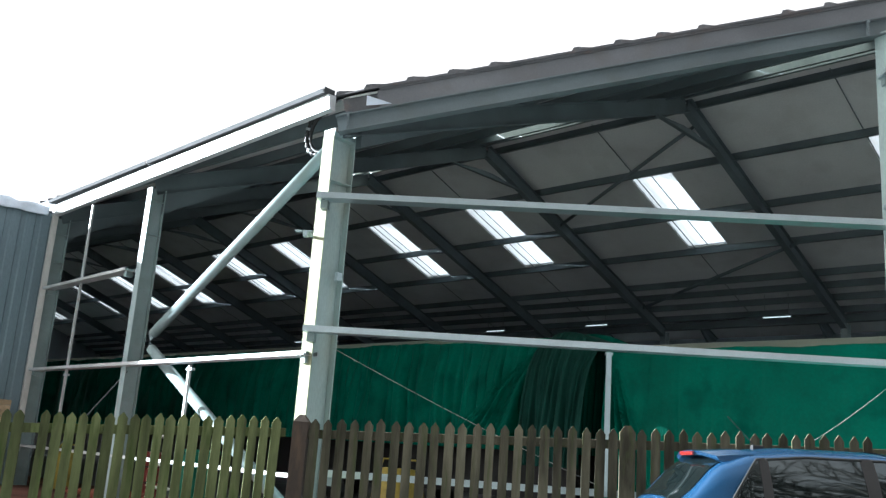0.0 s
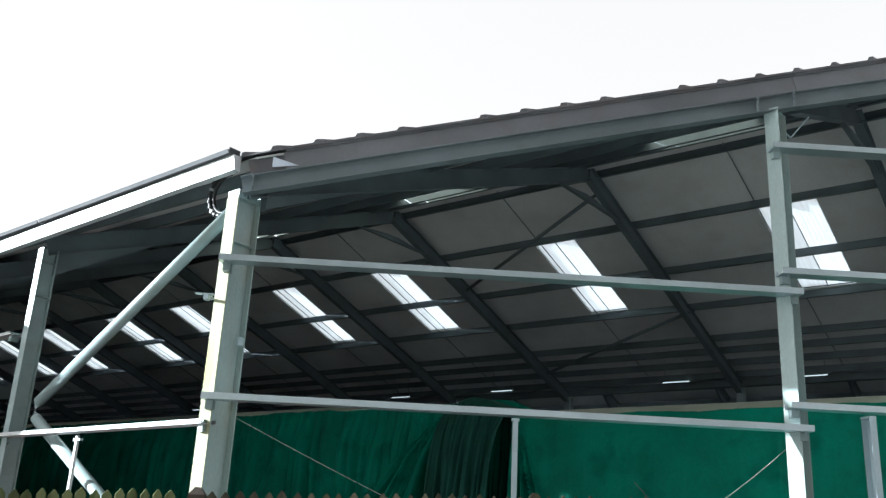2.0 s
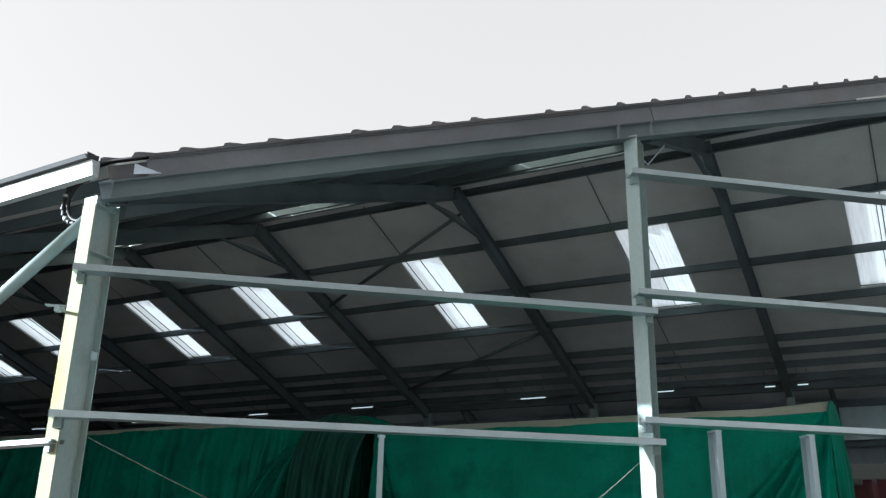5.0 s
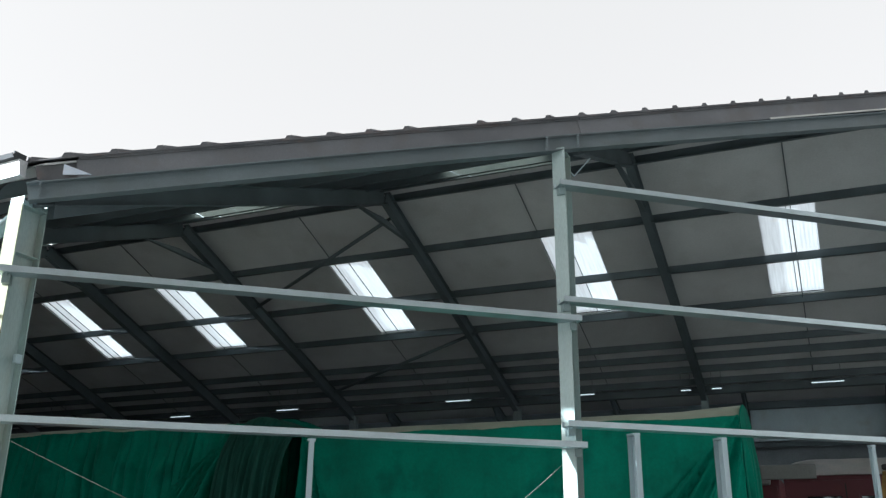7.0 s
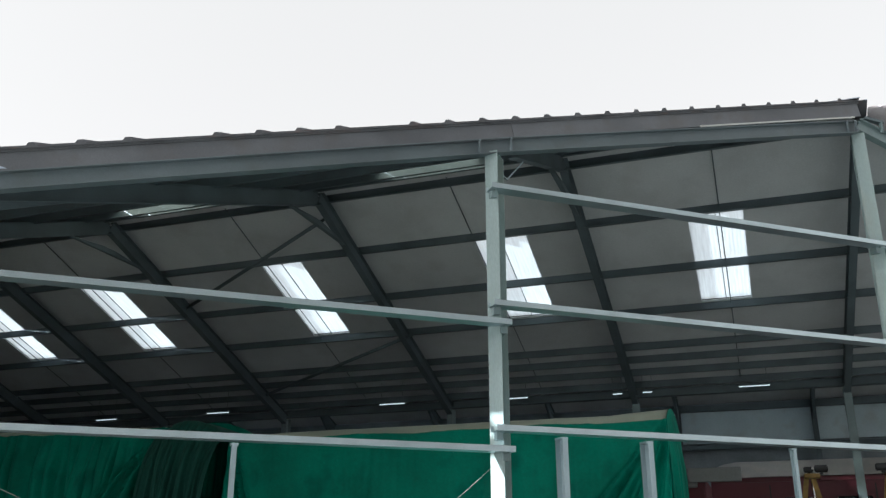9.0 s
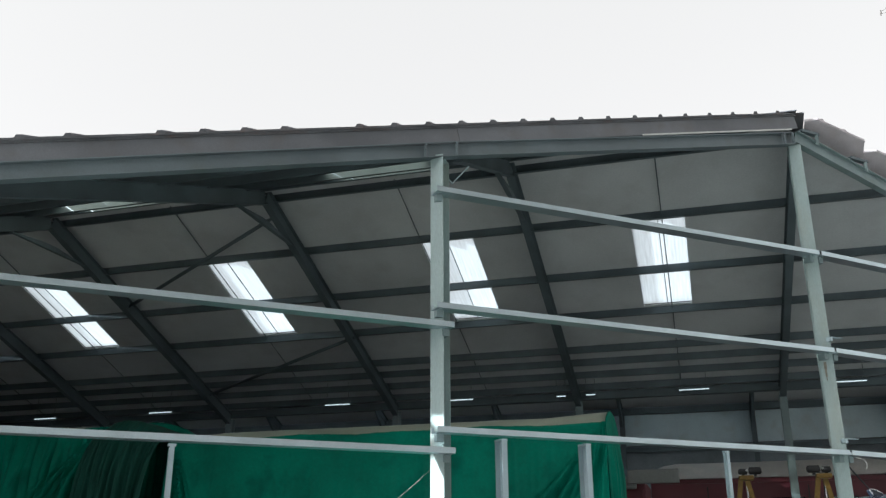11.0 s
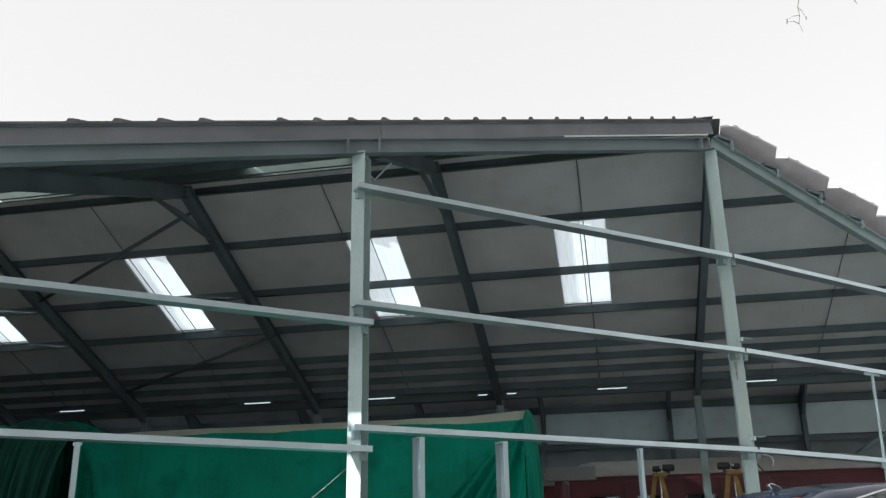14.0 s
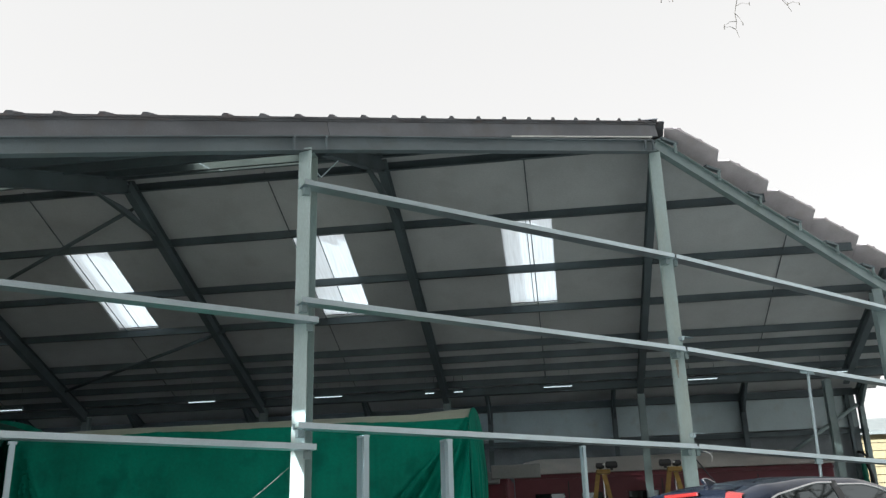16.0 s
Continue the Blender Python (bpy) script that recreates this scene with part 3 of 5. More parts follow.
for i in range(11):
    s = 2.072 + 0.167 * i
    z = 9.55 - 2.29 * (s - 2.0)
    bm = bmesh.new()
    sweep(bm, wall_pt(s - 0.055, z + 0.33, 0.05), wall_pt(s + 0.005, z + 0.31, 0.05), prof_box(0.1, 0.06))
    part("purlin_end", bm, STEEL_DARK, t)
    bm = bmesh.new()
    p = wall_pt(s, z + 0.02, 0.08)
    sweep(bm, p + Vector((0, 0, 0.06)), p + Vector((0, 0, 0.27)), [(-0.05, -0.03), (0.05, -0.03), (0.05, -0.02), (-0.04, -0.02), (-0.04, 0.05), (-0.05, 0.05)], OUT)
    part("bracket", bm, STEEL, t)


# ---- rails of the skew end ----
# channel lying on its web: upright lips, open upwards
RAIL = [(0, 0), (0, 0.085), (-0.02, 0.085), (-0.02, 0.079), (-0.007, 0.079), (-0.007, 0.007), (-0.233, 0.007), (-0.233, 0.085), (-0.24, 0.085), (-0.24, 0)]


def rail(a, b, z, label="galvanised steel side rail across the open end", drop=0.0):
    t = thing("side_rail", label, "side rail", "rails of the open end")
    bm = bmesh.new()
    sweep(bm, wall_pt(a, z, 0.2), wall_pt(b, z - drop, 0.2), RAIL)
    part("rail", bm, GALV_RAIL, t)
    for s in (a + 0.012, b - 0.012):
        bm = bmesh.new()
        zs = z if s < b - 0.1 else z - drop
        p = wall_pt(s, zs, 0.0)
        sweep(bm, p - Vector((0, 0, 0.12)), p - Vector((0, 0, 0.0)), prof_box(0.1, 0.16), OUT)
        for dz in (0.05, 0.12):
            q = wall_pt(s, zs - 0.012, dz)
            sweep(bm, q - ALONG * 0.02, q + ALONG * 0.02, prof_round(0.016, 6))
        part("cleat", bm, STEEL, t)
    return t


rail(-0.06, 0.99, 4.70)
rail(-0.06, 0.99, 2.80)
rail(0.0, 0.99, 0.90)
for zz in (6.93, 4.99, 3.10):
    rail(0.953, 1.998, zz)
    rail(2.004, 2.998, zz, drop=0.06 + 0.03 * zz)
    rail(3.004, 3.9, zz - 0.06 - 0.03 * zz)


def stud(s, z0, z1, w=0.1, deep=0.24, label="galvanised steel upright between the side rails"):
    """A channel standing on its flank, open towards the corner column."""
    t = thing("stud", label, "upright", "uprights of the open end")
    bm = bmesh.new()
    p, q = wall_pt(s, z0, 0.2 - deep / 2), wall_pt(s, z1, 0.2 - deep / 2)
    e, h = w / 2, deep / 2
    sweep(bm, p, q, [(-e, -h), (e, -h), (e, 0.016 - h), (e - 0.006, 0.016 - h), (e - 0.006, 0.008 - h), (0.008 - e, 0.008 - h), (0.008 - e, h - 0.008), (e, h - 0.008), (e, h), (-e, h)], -OUT)
    part("channel", bm, GALV, t)
    bm = bmesh.new()
    sweep(bm, q - Vector((0, 0, 0.03)), q, prof_box(w + 0.04, deep * 0.8), OUT)
    part("head_plate", bm, GALV, t)
    for z in (z1 - 0.08, z1 - 0.2):
        bm = bmesh.new()
        c = wall_pt(s, z, 0.2)
        sweep(bm, c, c + OUT * 0.012, prof_round(0.013, 6))
        part("bolt", bm, GALV, t)
    return t


stud(0.474, 0.99, 2.76, 0.06, 0.12)
stud(1.094, 0.0, 3.05, 0.085)
stud(1.284, 0.0, 3.05, 0.085)
stud(1.638, 0.0, 3.05, 0.055, 0.1)
t = thing("prop", "thin pale steel prop hanging between the rails", "prop")
bm = bmesh.new()
sweep(bm, wall_pt(2.483, 4.9, 0.12), wall_pt(2.466, 2.35, 0.12), prof_round(0.032, 8))
part("tube", bm, GALV, t)
bm = bmesh.new()
sweep(bm, wall_pt(2.45, 4.89, 0.12), wall_pt(2.512, 4.89, 0.12), prof_box(0.02, 0.1))
part("plate", bm, GALV, t)
bm = bmesh.new()
sweep(bm, wall_pt(2.456, 2.98, 0.12), wall_pt(2.482, 2.98, 0.12), prof_box(0.05, 0.12))
part("plate", bm, GALV, t)
for s, z in ((2.0, 5.3), (2.0, 3.4), (-0.075, 4.22)):
    t = thing("cleat_plate", "small steel cleat plate sticking out of a column", "cleat", "loose cleats")
    bm = bmesh.new()
    c = wall_pt(s, z, 0.1)
    sweep(bm, c - ALONG * (0.15 if s < 0 else -0.02), c + ALONG * (0.1 if s < 0 else 0.3), prof_box(0.1, 0.012))
    if s < 0:
        sweep(bm, c, c - OUT * 0.3, prof_box(0.1, 0.015))
    sweep(bm, c - Vector((0, 0, 0.08)), c, prof_box(0.06, 0.1), OUT)
    part("plate", bm, GALV, t)

t = thing("head_bracing", "thin steel strap bracing at the head of a post", "brace")
for a, b in ((wall_pt(0.996, 7.47, -0.28), wall_pt(1.015, 7.32, -0.28)), (wall_pt(1.015, 7.32, -0.28), wall_pt(1.056, 7.705, -0.3))):
    bm = bmesh.new()
    sweep(bm, a, b, prof_box(0.03, 0.02))
    part("strap", bm, GALV, t)
t = thing("junction_clip", "small grey steel clip on the side of the corner column", "clip")
bm = bmesh.new()
block(bm, -0.29, -0.23, 0.06, 0.16, 3.6, 3.72, 0.01)
part("clip", bm, GALV, t)

# ---- long side ----
t = thing("eaves_beam", "bright galvanised eaves beam along the open side", "eaves beam")
for a, b in ((-11.0, -6.15), (-6.13, -0.32)):
    bm = bmesh.new()
    sweep(bm, side_pt(a, 6.135, 0.06), side_pt(b, 6.135, 0.06), [(-0.05, -0.04), (0.05, -0.03), (0.09, 0.19), (-0.05, 0.19)])
    part("beam", bm, GALV_BRIGHT, t)
# Strip added to stop sun leaking in between beam and roof.
bm = bmesh.new()
sweep(bm, side_pt(-11.0, 6.45, -0.03), side_pt(-0.42, 6.29, -0.03), prof_box(0.02, 0.2))
part("closer", bm, GALV_BRIGHT, t)
t = thing("gutter", "dark gutter along the eave above the beam", "gutter")
for a, b in ((-11.2, -6.17), (-6.12, -0.36)):
    bm = bmesh.new()
    sweep(bm, side_pt(a, 6.36 - 0.0065 * a, 0.14), side_pt(b, 6.36 - 0.0065 * b, 0.14), [(-0.09, -0.035), (0.08, -0.035), (0.1, 0.025), (0.088, 0.025), (0.07, -0.025), (-0.08, -0.025), (-0.08, 0.025), (-0.09, 0.025)])
    part("trough", bm, GUTTER, t)
bm = bmesh.new()
sweep(bm, side_pt(-0.36, 6.325, 0.12), side_pt(-0.355, 6.42, 0.12), prof_box(0.02, 0.2), (0, 1, 0))
part("stop_end", bm, GUTTER, t)


def side_rail(a, b, z):
    t = thing("side_rail", "bright galvanised rail along the open long side", "side rail", "rails of the long side")
    bm = bmesh.new()
    sweep(bm, side_pt(a, z, 0.14), side_pt(b, z, 0.14), [(p, q * (0.7 if z > 1 else 0.5)) for p, q in RAIL])
    part("rail", bm, GALV_BRIGHT, t)
    for x in (a + 0.1, b - 0.1):
        bm = bmesh.new()
        p = side_pt(x, z, 0.0)
        sweep(bm, p - Vector((0, 0, 0.1)), p + Vector((0, 0, 0.06)), prof_box(0.1, 0.14), (0, 1, 0))
        part("cleat", bm, STEEL, t)


side_rail(-10.9, -0.3, 2.49)
side_rail(-10.9, -6.6, 4.33)
side_rail(-10.9, -0.3, 0.85)
for x, z0, z1 in ((-9.0, 0.85, 6.05), (-3.7, 0.85, 2.45)):
    t = thing("stud", "thin galvanised upright of the long side", "upright", "uprights of the long side")
    bm = bmesh.new()
    sweep(bm, side_pt(x, z0), side_pt(x, z1), prof_c(0.045, 0.05), (0, 1, 0))
    part("channel", bm, GALV_BRIGHT, t)
    bm = bmesh.new()
    sweep(bm, side_pt(x - 0.1, 2.38), side_pt(x + 0.1, 2.38), prof_box(0.06, 0.04))
    part("head_plate", bm, GALV, t)


def brace(a, b, r=0.085, label="round grey steel tube brace beside the corner column"):
    t = thing("tube_brace", label, "brace", "tube braces")
    bm = bmesh.new()
    sweep(bm, a, b, prof_round(r, 18))
    ob = part("tube", bm, STEEL if r > 0.05 else STEEL_DARK, t)
    for p in ob.data.polygons:
        p.use_smooth = len(p.vertices) == 4
    d = (Vector(b) - Vector(a)).normalized()
    for p, sg in ((Vector(a), -1), (Vector(b), 1)):
        bm = bmesh.new()
        sweep(bm, p - d * 0.05 * sg, p + d * 0.16 * sg, prof_box(0.014, r * 1.7))
        part("gusset", bm, STEEL_DARK, t)


brace(side_pt(-0.5, 5.78, -0.25), side_pt(-5.75, 3.12, -0.25), 0.095)
brace(side_pt(-5.75, 2.82, -0.25), side_pt(-0.9, 0.4, -0.25), 0.095)
brace((-0.3, 10.6, roof_z(10.6) - 0.42), (-5.9, 13.3, roof_z(13.3) - 0.42), 0.05, "dark steel tube wind brace under the roof")
brace((0.1, 15.7, roof_z(15.7) - 0.35), (-5.9, 18.2, roof_z(18.2) - 0.35), 0.05, "dark steel tube wind brace under the roof")

# ---- closing walls ----
def ribbed_wall(name, a, b, z0, z1, mat, label, pitch=0.25, deep=0.035, thick=0.06):
    a, b = Vector((*a, 0)), Vector((*b, 0))
    d = (b - a).normalized()
    n = Vector((d.y, -d.x, 0))
    length = (b - a).length
    bm = bmesh.new()
    outer, k = [], 0.0
    while k < length:
        for s, o in ((0.0, 0.0), (0.1, 0.0), (0.13, deep), (pitch - 0.03, deep)):
            if k + s < length:
                outer.append((k + s, o))
        k += pitch
    outer.append((length, 0.0))
    rows = []
    for s, o in outer:
        p = a + d * s
        rows.append([bm.verts.new(p + n * o + Vector((0, 0, z))) for z in (z0, z1)] + [bm.verts.new(p - n * thick + Vector((0, 0, z))) for z in (z1, z0)])
    for r, q in zip(rows, rows[1:]):
        for i in range(4):
            bm.faces.new((r[i], r[(i + 1) % 4], q[(i + 1) % 4], q[i]))
    bm.faces.new(rows[0])
    bm.faces.new(rows[-1][::-1])
    return tagged(part(name, bm, mat), label, "wall", kind="structure")


ribbed_wall("wall_south", (-48, 0.42), (-11.2, 0.42), 0.0, 6.56, DARK_WALL, "dark cladding closing the long side", 0.5, 0.014)
ribbed_wall("wall_annex_east", (-11.12, -3.95), (-11.12, 0.35), 0.0, 6.14, CLADDING, "blue-grey ribbed metal cladding of the annexe", 0.33, 0.022)
ribbed_wall("wall_annex_south", (-48, -3.95), (-11.2, -3.95), 0.0, 6.14, CLADDING, "blue-grey ribbed metal cladding of the annexe", 0.33, 0.022)
bm = bmesh.new()
block(bm, -48.0, -11.1, -3.97, 0.34, 6.142, 6.2)
tagged(part("roof_annex", bm, GUTTER), "flat dark roof of the annexe", "roof", kind="structure")
ribbed_wall("wall_west", (-48.0, 36), (-48, 2.7), 0.0, 11.0, DARK_WALL, "dark closed end wall of the shed", 0.5)
ribbed_wall("wall_north", (23.2, 36.3), (-48, 36.3), 0.0, 8.4, DARK_WALL, "dark cladding of the far wall", 0.5)
t = thing("corner_trim", "pale galvanised corner trim at the edge of the cladding", "trim")
bm = bmesh.new()
sweep(bm, side_pt(-11.05, 0.0, 0.06), side_pt(-11.05, 6.3, 0.06), prof_c(0.12, 0.16), (0, 1, 0))
part("strip", bm, WHITE, t)

# ---- second span beyond the valley ----
YN = 36.0
Z2 = 8.45


def roof2_z(y):
    return Z2 + M * (YN - y)


def second_z(y):
    """Underside of the second span's roof: up from the valley to its ridge, then down."""
    q = roof_z(YV) + 0.1
    return q + (roof2_z(27.0) - q) * (y - YV) / (27.0 - YV) if y < 27.0 else roof2_z(y)


def second_slab(bm, x0, x1, y0, y1):
    z0, z1 = second_z(y0), second_z(y1)
    w = math.hypot(y1 - y0, z1 - z0) / 2
    sweep(bm, (x0, (y0 + y1) / 2, (z0 + z1) / 2), (x1, (y0 + y1) / 2, (z0 + z1) / 2), [(-w, 0), (w, 0), (w, 0.06), (-w, 0.06)], (0, -(z1 - z0), (y1 - y0)))


bm = bmesh.new()
second_slab(bm, -48, 24.3, 27.0, YN + 0.4)
# The panes on this slope are out of view, added to light the second span.
for a, b, light in strips(-48.0, 24.3, FAR_LIGHTS):
    for y0, y1 in ((YV, 22.4), (25.8, 27.0)) if light else ((YV, 27.0),):
        second_slab(bm, a, b, y0, y1)
    if light:
        t = thing("rooflight", "unseen rooflight panel added to light the second span", "rooflight", "rooflights")
        pane = bmesh.new()
        vs = [pane.verts.new((x, y, second_z(y) + 0.03)) for x, y in ((a, 22.4), (b, 22.4), (b, 25.8), (a, 25.8))]
        pane.faces.new(vs)
        part("pane", pane, ROOFLIGHT, t)
tagged(part("roof_second", bm, LINER), "pale grey lined roof of the second span beyond the valley", "roof", kind="structure")
t = thing("valley_gutter_beam", "dark steel valley beam between the two spans", "beam")
bm = bmesh.new()
sweep(bm, (-48, YV, roof_z(YV) - 0.12), (24.2, YV, roof_z(YV) - 0.12), prof_box(0.3, 0.22))
part("beam", bm, STEEL_DARK, t)
for y in (34.6, 33.1, 31.5):
    t = thing("purlin", "dark steel purlin of the second span", "purlin", "second span purlins")
    bm = bmesh.new()
    sweep(bm, (-48, y, roof2_z(y) - 0.11), (24.2, y, roof2_z(y) - 0.11), prof_box(0.08, 0.2))
    part("beam", bm, STEEL_DARK, t)
for k in range(-7, 5):
    x = S * k if k < 4 else 23.3
    t = thing("outer_frame", "dark steel frame of the second span with haunched knee", "portal frame", "second span frames")
    bm = bmesh.new()
    sweep(bm, (x, YN - 0.2, 0), (x, YN - 0.2, Z2 - 0.3), prof_i(0.36, 0.2), (0, 1, 0))
    part("column", bm, STEEL_DARK if k < 4 else STEEL, t)
    bm = bmesh.new()
    sweep(bm, (x, YN - 0.1, roof2_z(YN - 0.1) - 0.42), (x, 27.2, roof2_z(27.2) - 0.42), prof_i(0.36, 0.18))
    part("rafter", bm, STEEL_DARK, t)
    bm = bmesh.new()
    vs = [bm.verts.new((x + s, y, z)) for s in (-0.06, 0.06) for y, z in ((YN - 0.4, Z2 - 0.4), (YN - 0.4, Z2 - 1.1), (YN - 2.2, roof2_z(YN - 2.2) - 0.55))]
    bm.faces.new(vs[:3])
    bm.faces.new(vs[3:])
    for i in range(3):
        bm.faces.new((vs[i], vs[(i + 1) % 3], vs[3 + (i + 1) % 3], vs[3 + i]))
    part("haunch", bm, STEEL_DARK if k < 4 else STEEL, t)
    if k < 4:
        t = thing("wall_panel", "off-white wall panel between the far columns", "wall panel", "far wall panels")
        bm = bmesh.new()
        block(bm, x + 0.12, min(23.15, x + S - 0.12), YN + 0.02, YN + 0.1, 6.5, 7.95, 0.01)
        part("panel", bm, PALE_PANEL, t)
        t = thing("wall_rail", "dark steel rail on the far wall", "side rail", "far wall rails")
        bm = bmesh.new()
        sweep(bm, (x, YN - 0.05, 8.12), (min(23.5, x + S), YN - 0.05, 8.12), prof_box(0.1, 0.28))
        sweep(bm, (x, YN - 0.05, 6.3), (min(23.5, x + S), YN - 0.05, 6.3), prof_box(0.1, 0.2))
        part("rail", bm, STEEL_DARK, t)
t = thing("wall_post", "dark steel post at the end of the far wall", "upright")
bm = bmesh.new()
sweep(bm, (22.75, YN - 0.12, 0), (22.75, YN - 0.12, 8.0), prof_i(0.24, 0.16), (0, 1, 0))
part("post", bm, STEEL_DARK, t)
t = thing("downpipe", "green plastic downpipe beside the far corner post", "downpipe")
bm = bmesh.new()
sweep(bm, (22.93, YN - 0.4, 0), (22.93, YN - 0.4, 4.95), prof_round(0.12, 14), (0, 1, 0))
part("pipe", bm, GREEN_PLASTIC, t)
for z in (1.6, 3.3, 4.8):
    bm = bmesh.new()
    sweep(bm, (22.93, YN - 0.4, z), (22.93, YN - 0.4, z + 0.06), prof_round(0.135, 14), (0, 1, 0))
    part("clip", bm, BLACK, t)
t = thing("black_hose", "black flexible hose hanging down the far corner column", "hose")
wire("hose", [(23.1, YN - 0.45, 5.1), (23.06, YN - 0.5, 4.75), (23.16, YN - 0.5, 4.3), (23.24, YN - 0.5, 3.6), (23.25, YN - 0.5, 2.2), (23.25, YN - 0.5, 0.06)], 0.075, BLACK, t)
wire("tail", [(22.8, YN - 0.3, 5.35), (22.95, YN - 0.42, 5.28), (23.1, YN - 0.45, 5.1)], 0.06, BLACK, t)
brace((18.4, YN - 0.4, 4.5), (23.1, YN - 0.4, 7.45), 0.09, "dark steel tube brace of the far wall")

# ---- strip lights ----
for x, y, z, n in ((9.5, 19.2, 6.12, 0.92), (13.8, 19.2, 6.12, 0.92), (17.6, 19.2, 6.12, 0.92), (5.55, 19.2, 6.12, 0.34), (6.45, 19.2, 6.12, 0.34), (2.4, 18.9, 6.12, 0.92), (-1.6, 18.6, 6.12, 0.92), (-7.9, 18.3, 6.12, 0.92), (-12.5, 18.3, 6.12, 0.92), (-18.5, 18.3, 6.12, 0.92), (-24.5, 18.3, 6.12, 0.92)):
    t = thing("strip_light", "lit fluorescent strip light hanging under the roof", "strip light", "strip lights", (x, y, z))
    bm = bmesh.new()
    block(bm, -n / 2, n / 2, -0.05, 0.05, 0.0, 0.06, 0.008)
    for q in (-n * 0.4, n * 0.4):
        sweep(bm, (q, 0, 0.05), (q, 0, roof_z(y) - z - 0.01), prof_round(0.008, 6), (0, 1, 0))
    part("housing", bm, STEEL_DARK, t)
    bm = bmesh.new()
    sweep(bm, (-n / 2 + 0.03, 0, -0.02), (n / 2 - 0.03, 0, -0.02), prof_round(0.016, 8))
    part("tube", bm, TUBE, t)


# ---- coaches under tarpaulins ----
def coach_roof(bm, x0, x1, y0, y1, z, rise, end=0.55):
    n = 12
    rows = []
    for i in range(25):
        x = x0 + (x1 - x0) * i / 24
        e = min(1.0, i / 3.0 + 0.55) if i < 12 else 1.0 + (end - 1.0) * max(0.0, 1 - (24 - i) / 3.0)
        rows.append([bm.verts.new((x, y0 + (y1 - y0) * j / n, z + rise * e * (1 - abs(2 * j / n - 1) ** 2.4) + 0.012 * noise.noise(Vector((x * 1.3, j * 0.7, 3))))) for j in range(n + 1)])
    for r, q in zip(rows, rows[1:]):
        for j in range(n):
            bm.faces.new((r[j], r[j + 1], q[j + 1], q[j]))
    for r in (rows[0], rows[-1]):
        bm.faces.new(r)
    lo = [bm.verts.new((x, y, z - 0.02)) for x, y in ((x0, y0), (x1, y0), (x1, y1), (x0, y1))]
    bm.faces.new(lo)


def grooves(g, w, seed):
    """Cloth relief along its width: narrow sunk creases between rounded rolls; 0 is deepest."""
    a = noise.noise(Vector((g * 1.35, w * 0.35, seed)))
    b = noise.noise(Vector((g * 2.9, w * 0.5, seed + 7)))
    c = noise.noise(Vector((g * 0.55, w * 0.4, seed + 13)))
    d = noise.noise(Vector((g * 7.5, w * 0.8, seed + 3)))
    return 0.9 * (1 - math.exp(-(a / 0.11) ** 2)) + 0.5 * (1 - math.exp(-(b / 0.13) ** 2)) + 0.5 * c + 0.22 * d


def smooth(e0, e1, x):
    q = min(1.0, max(0.0, (x - e0) / (e1 - e0)))
    return q * q * (3 - 2 * q)


def tarp_side(bm, x0, x1, y, z0, z1, fold, seed, fans, flare=0.0, nx=220, nz=70, crowd=1.0):
    """A hanging tarpaulin with upright creases; each fan (x, spread, sharpness, depth) gathers creases towards a point of its upper edge."""
    rows = []
    for i in range(nx + 1):
        u = i / nx
        x = x1 - (x1 - x0) * (1 - u) ** crowd
        col = []
        for j in range(nz + 1):
            w = j / nz
            fall = (z1 - z0) * w
            lift = fold * (0.4 + 0.6 * smooth(0, 0.4, w)) * grooves(x, w, seed)
            for fx, spread, sharp, deep in fans:
                q = (x - fx) / (0.16 + fall)
                inside = smooth(-0.1, 0.12, q / spread) * (1 - smooth(0.8, 1.12, q / spread))
                if inside:
                    f = deep * (0.35 + 0.65 * smooth(0, 0.5, w)) * grooves(q * sharp, w * 0.3, seed + 33)
                    for c in (0.28, 0.52, 0.75):
                        f -= deep * 0.45 * smooth(0, 0.2, w) * math.exp(-((q / spread - c) / 0.07) ** 2)
                    lift += (f - lift) * inside
            sag = 0.05 * noise.noise(Vector((x * 0.8, seed, 0))) * (1 - w) + 0.012 * noise.noise(Vector((x * 5, seed, 2))) * (1 - w)
            col.append(bm.verts.new((x + flare * w * u ** 14, y - lift - 0.12 * w - 0.02, z1 + sag - (z1 + sag - z0) * w)))
        rows.append(col)
    for r, q in zip(rows, rows[1:]):
        for j in range(nz):
            bm.faces.new((r[j], r[j + 1], q[j + 1], q[j]))
    return rows


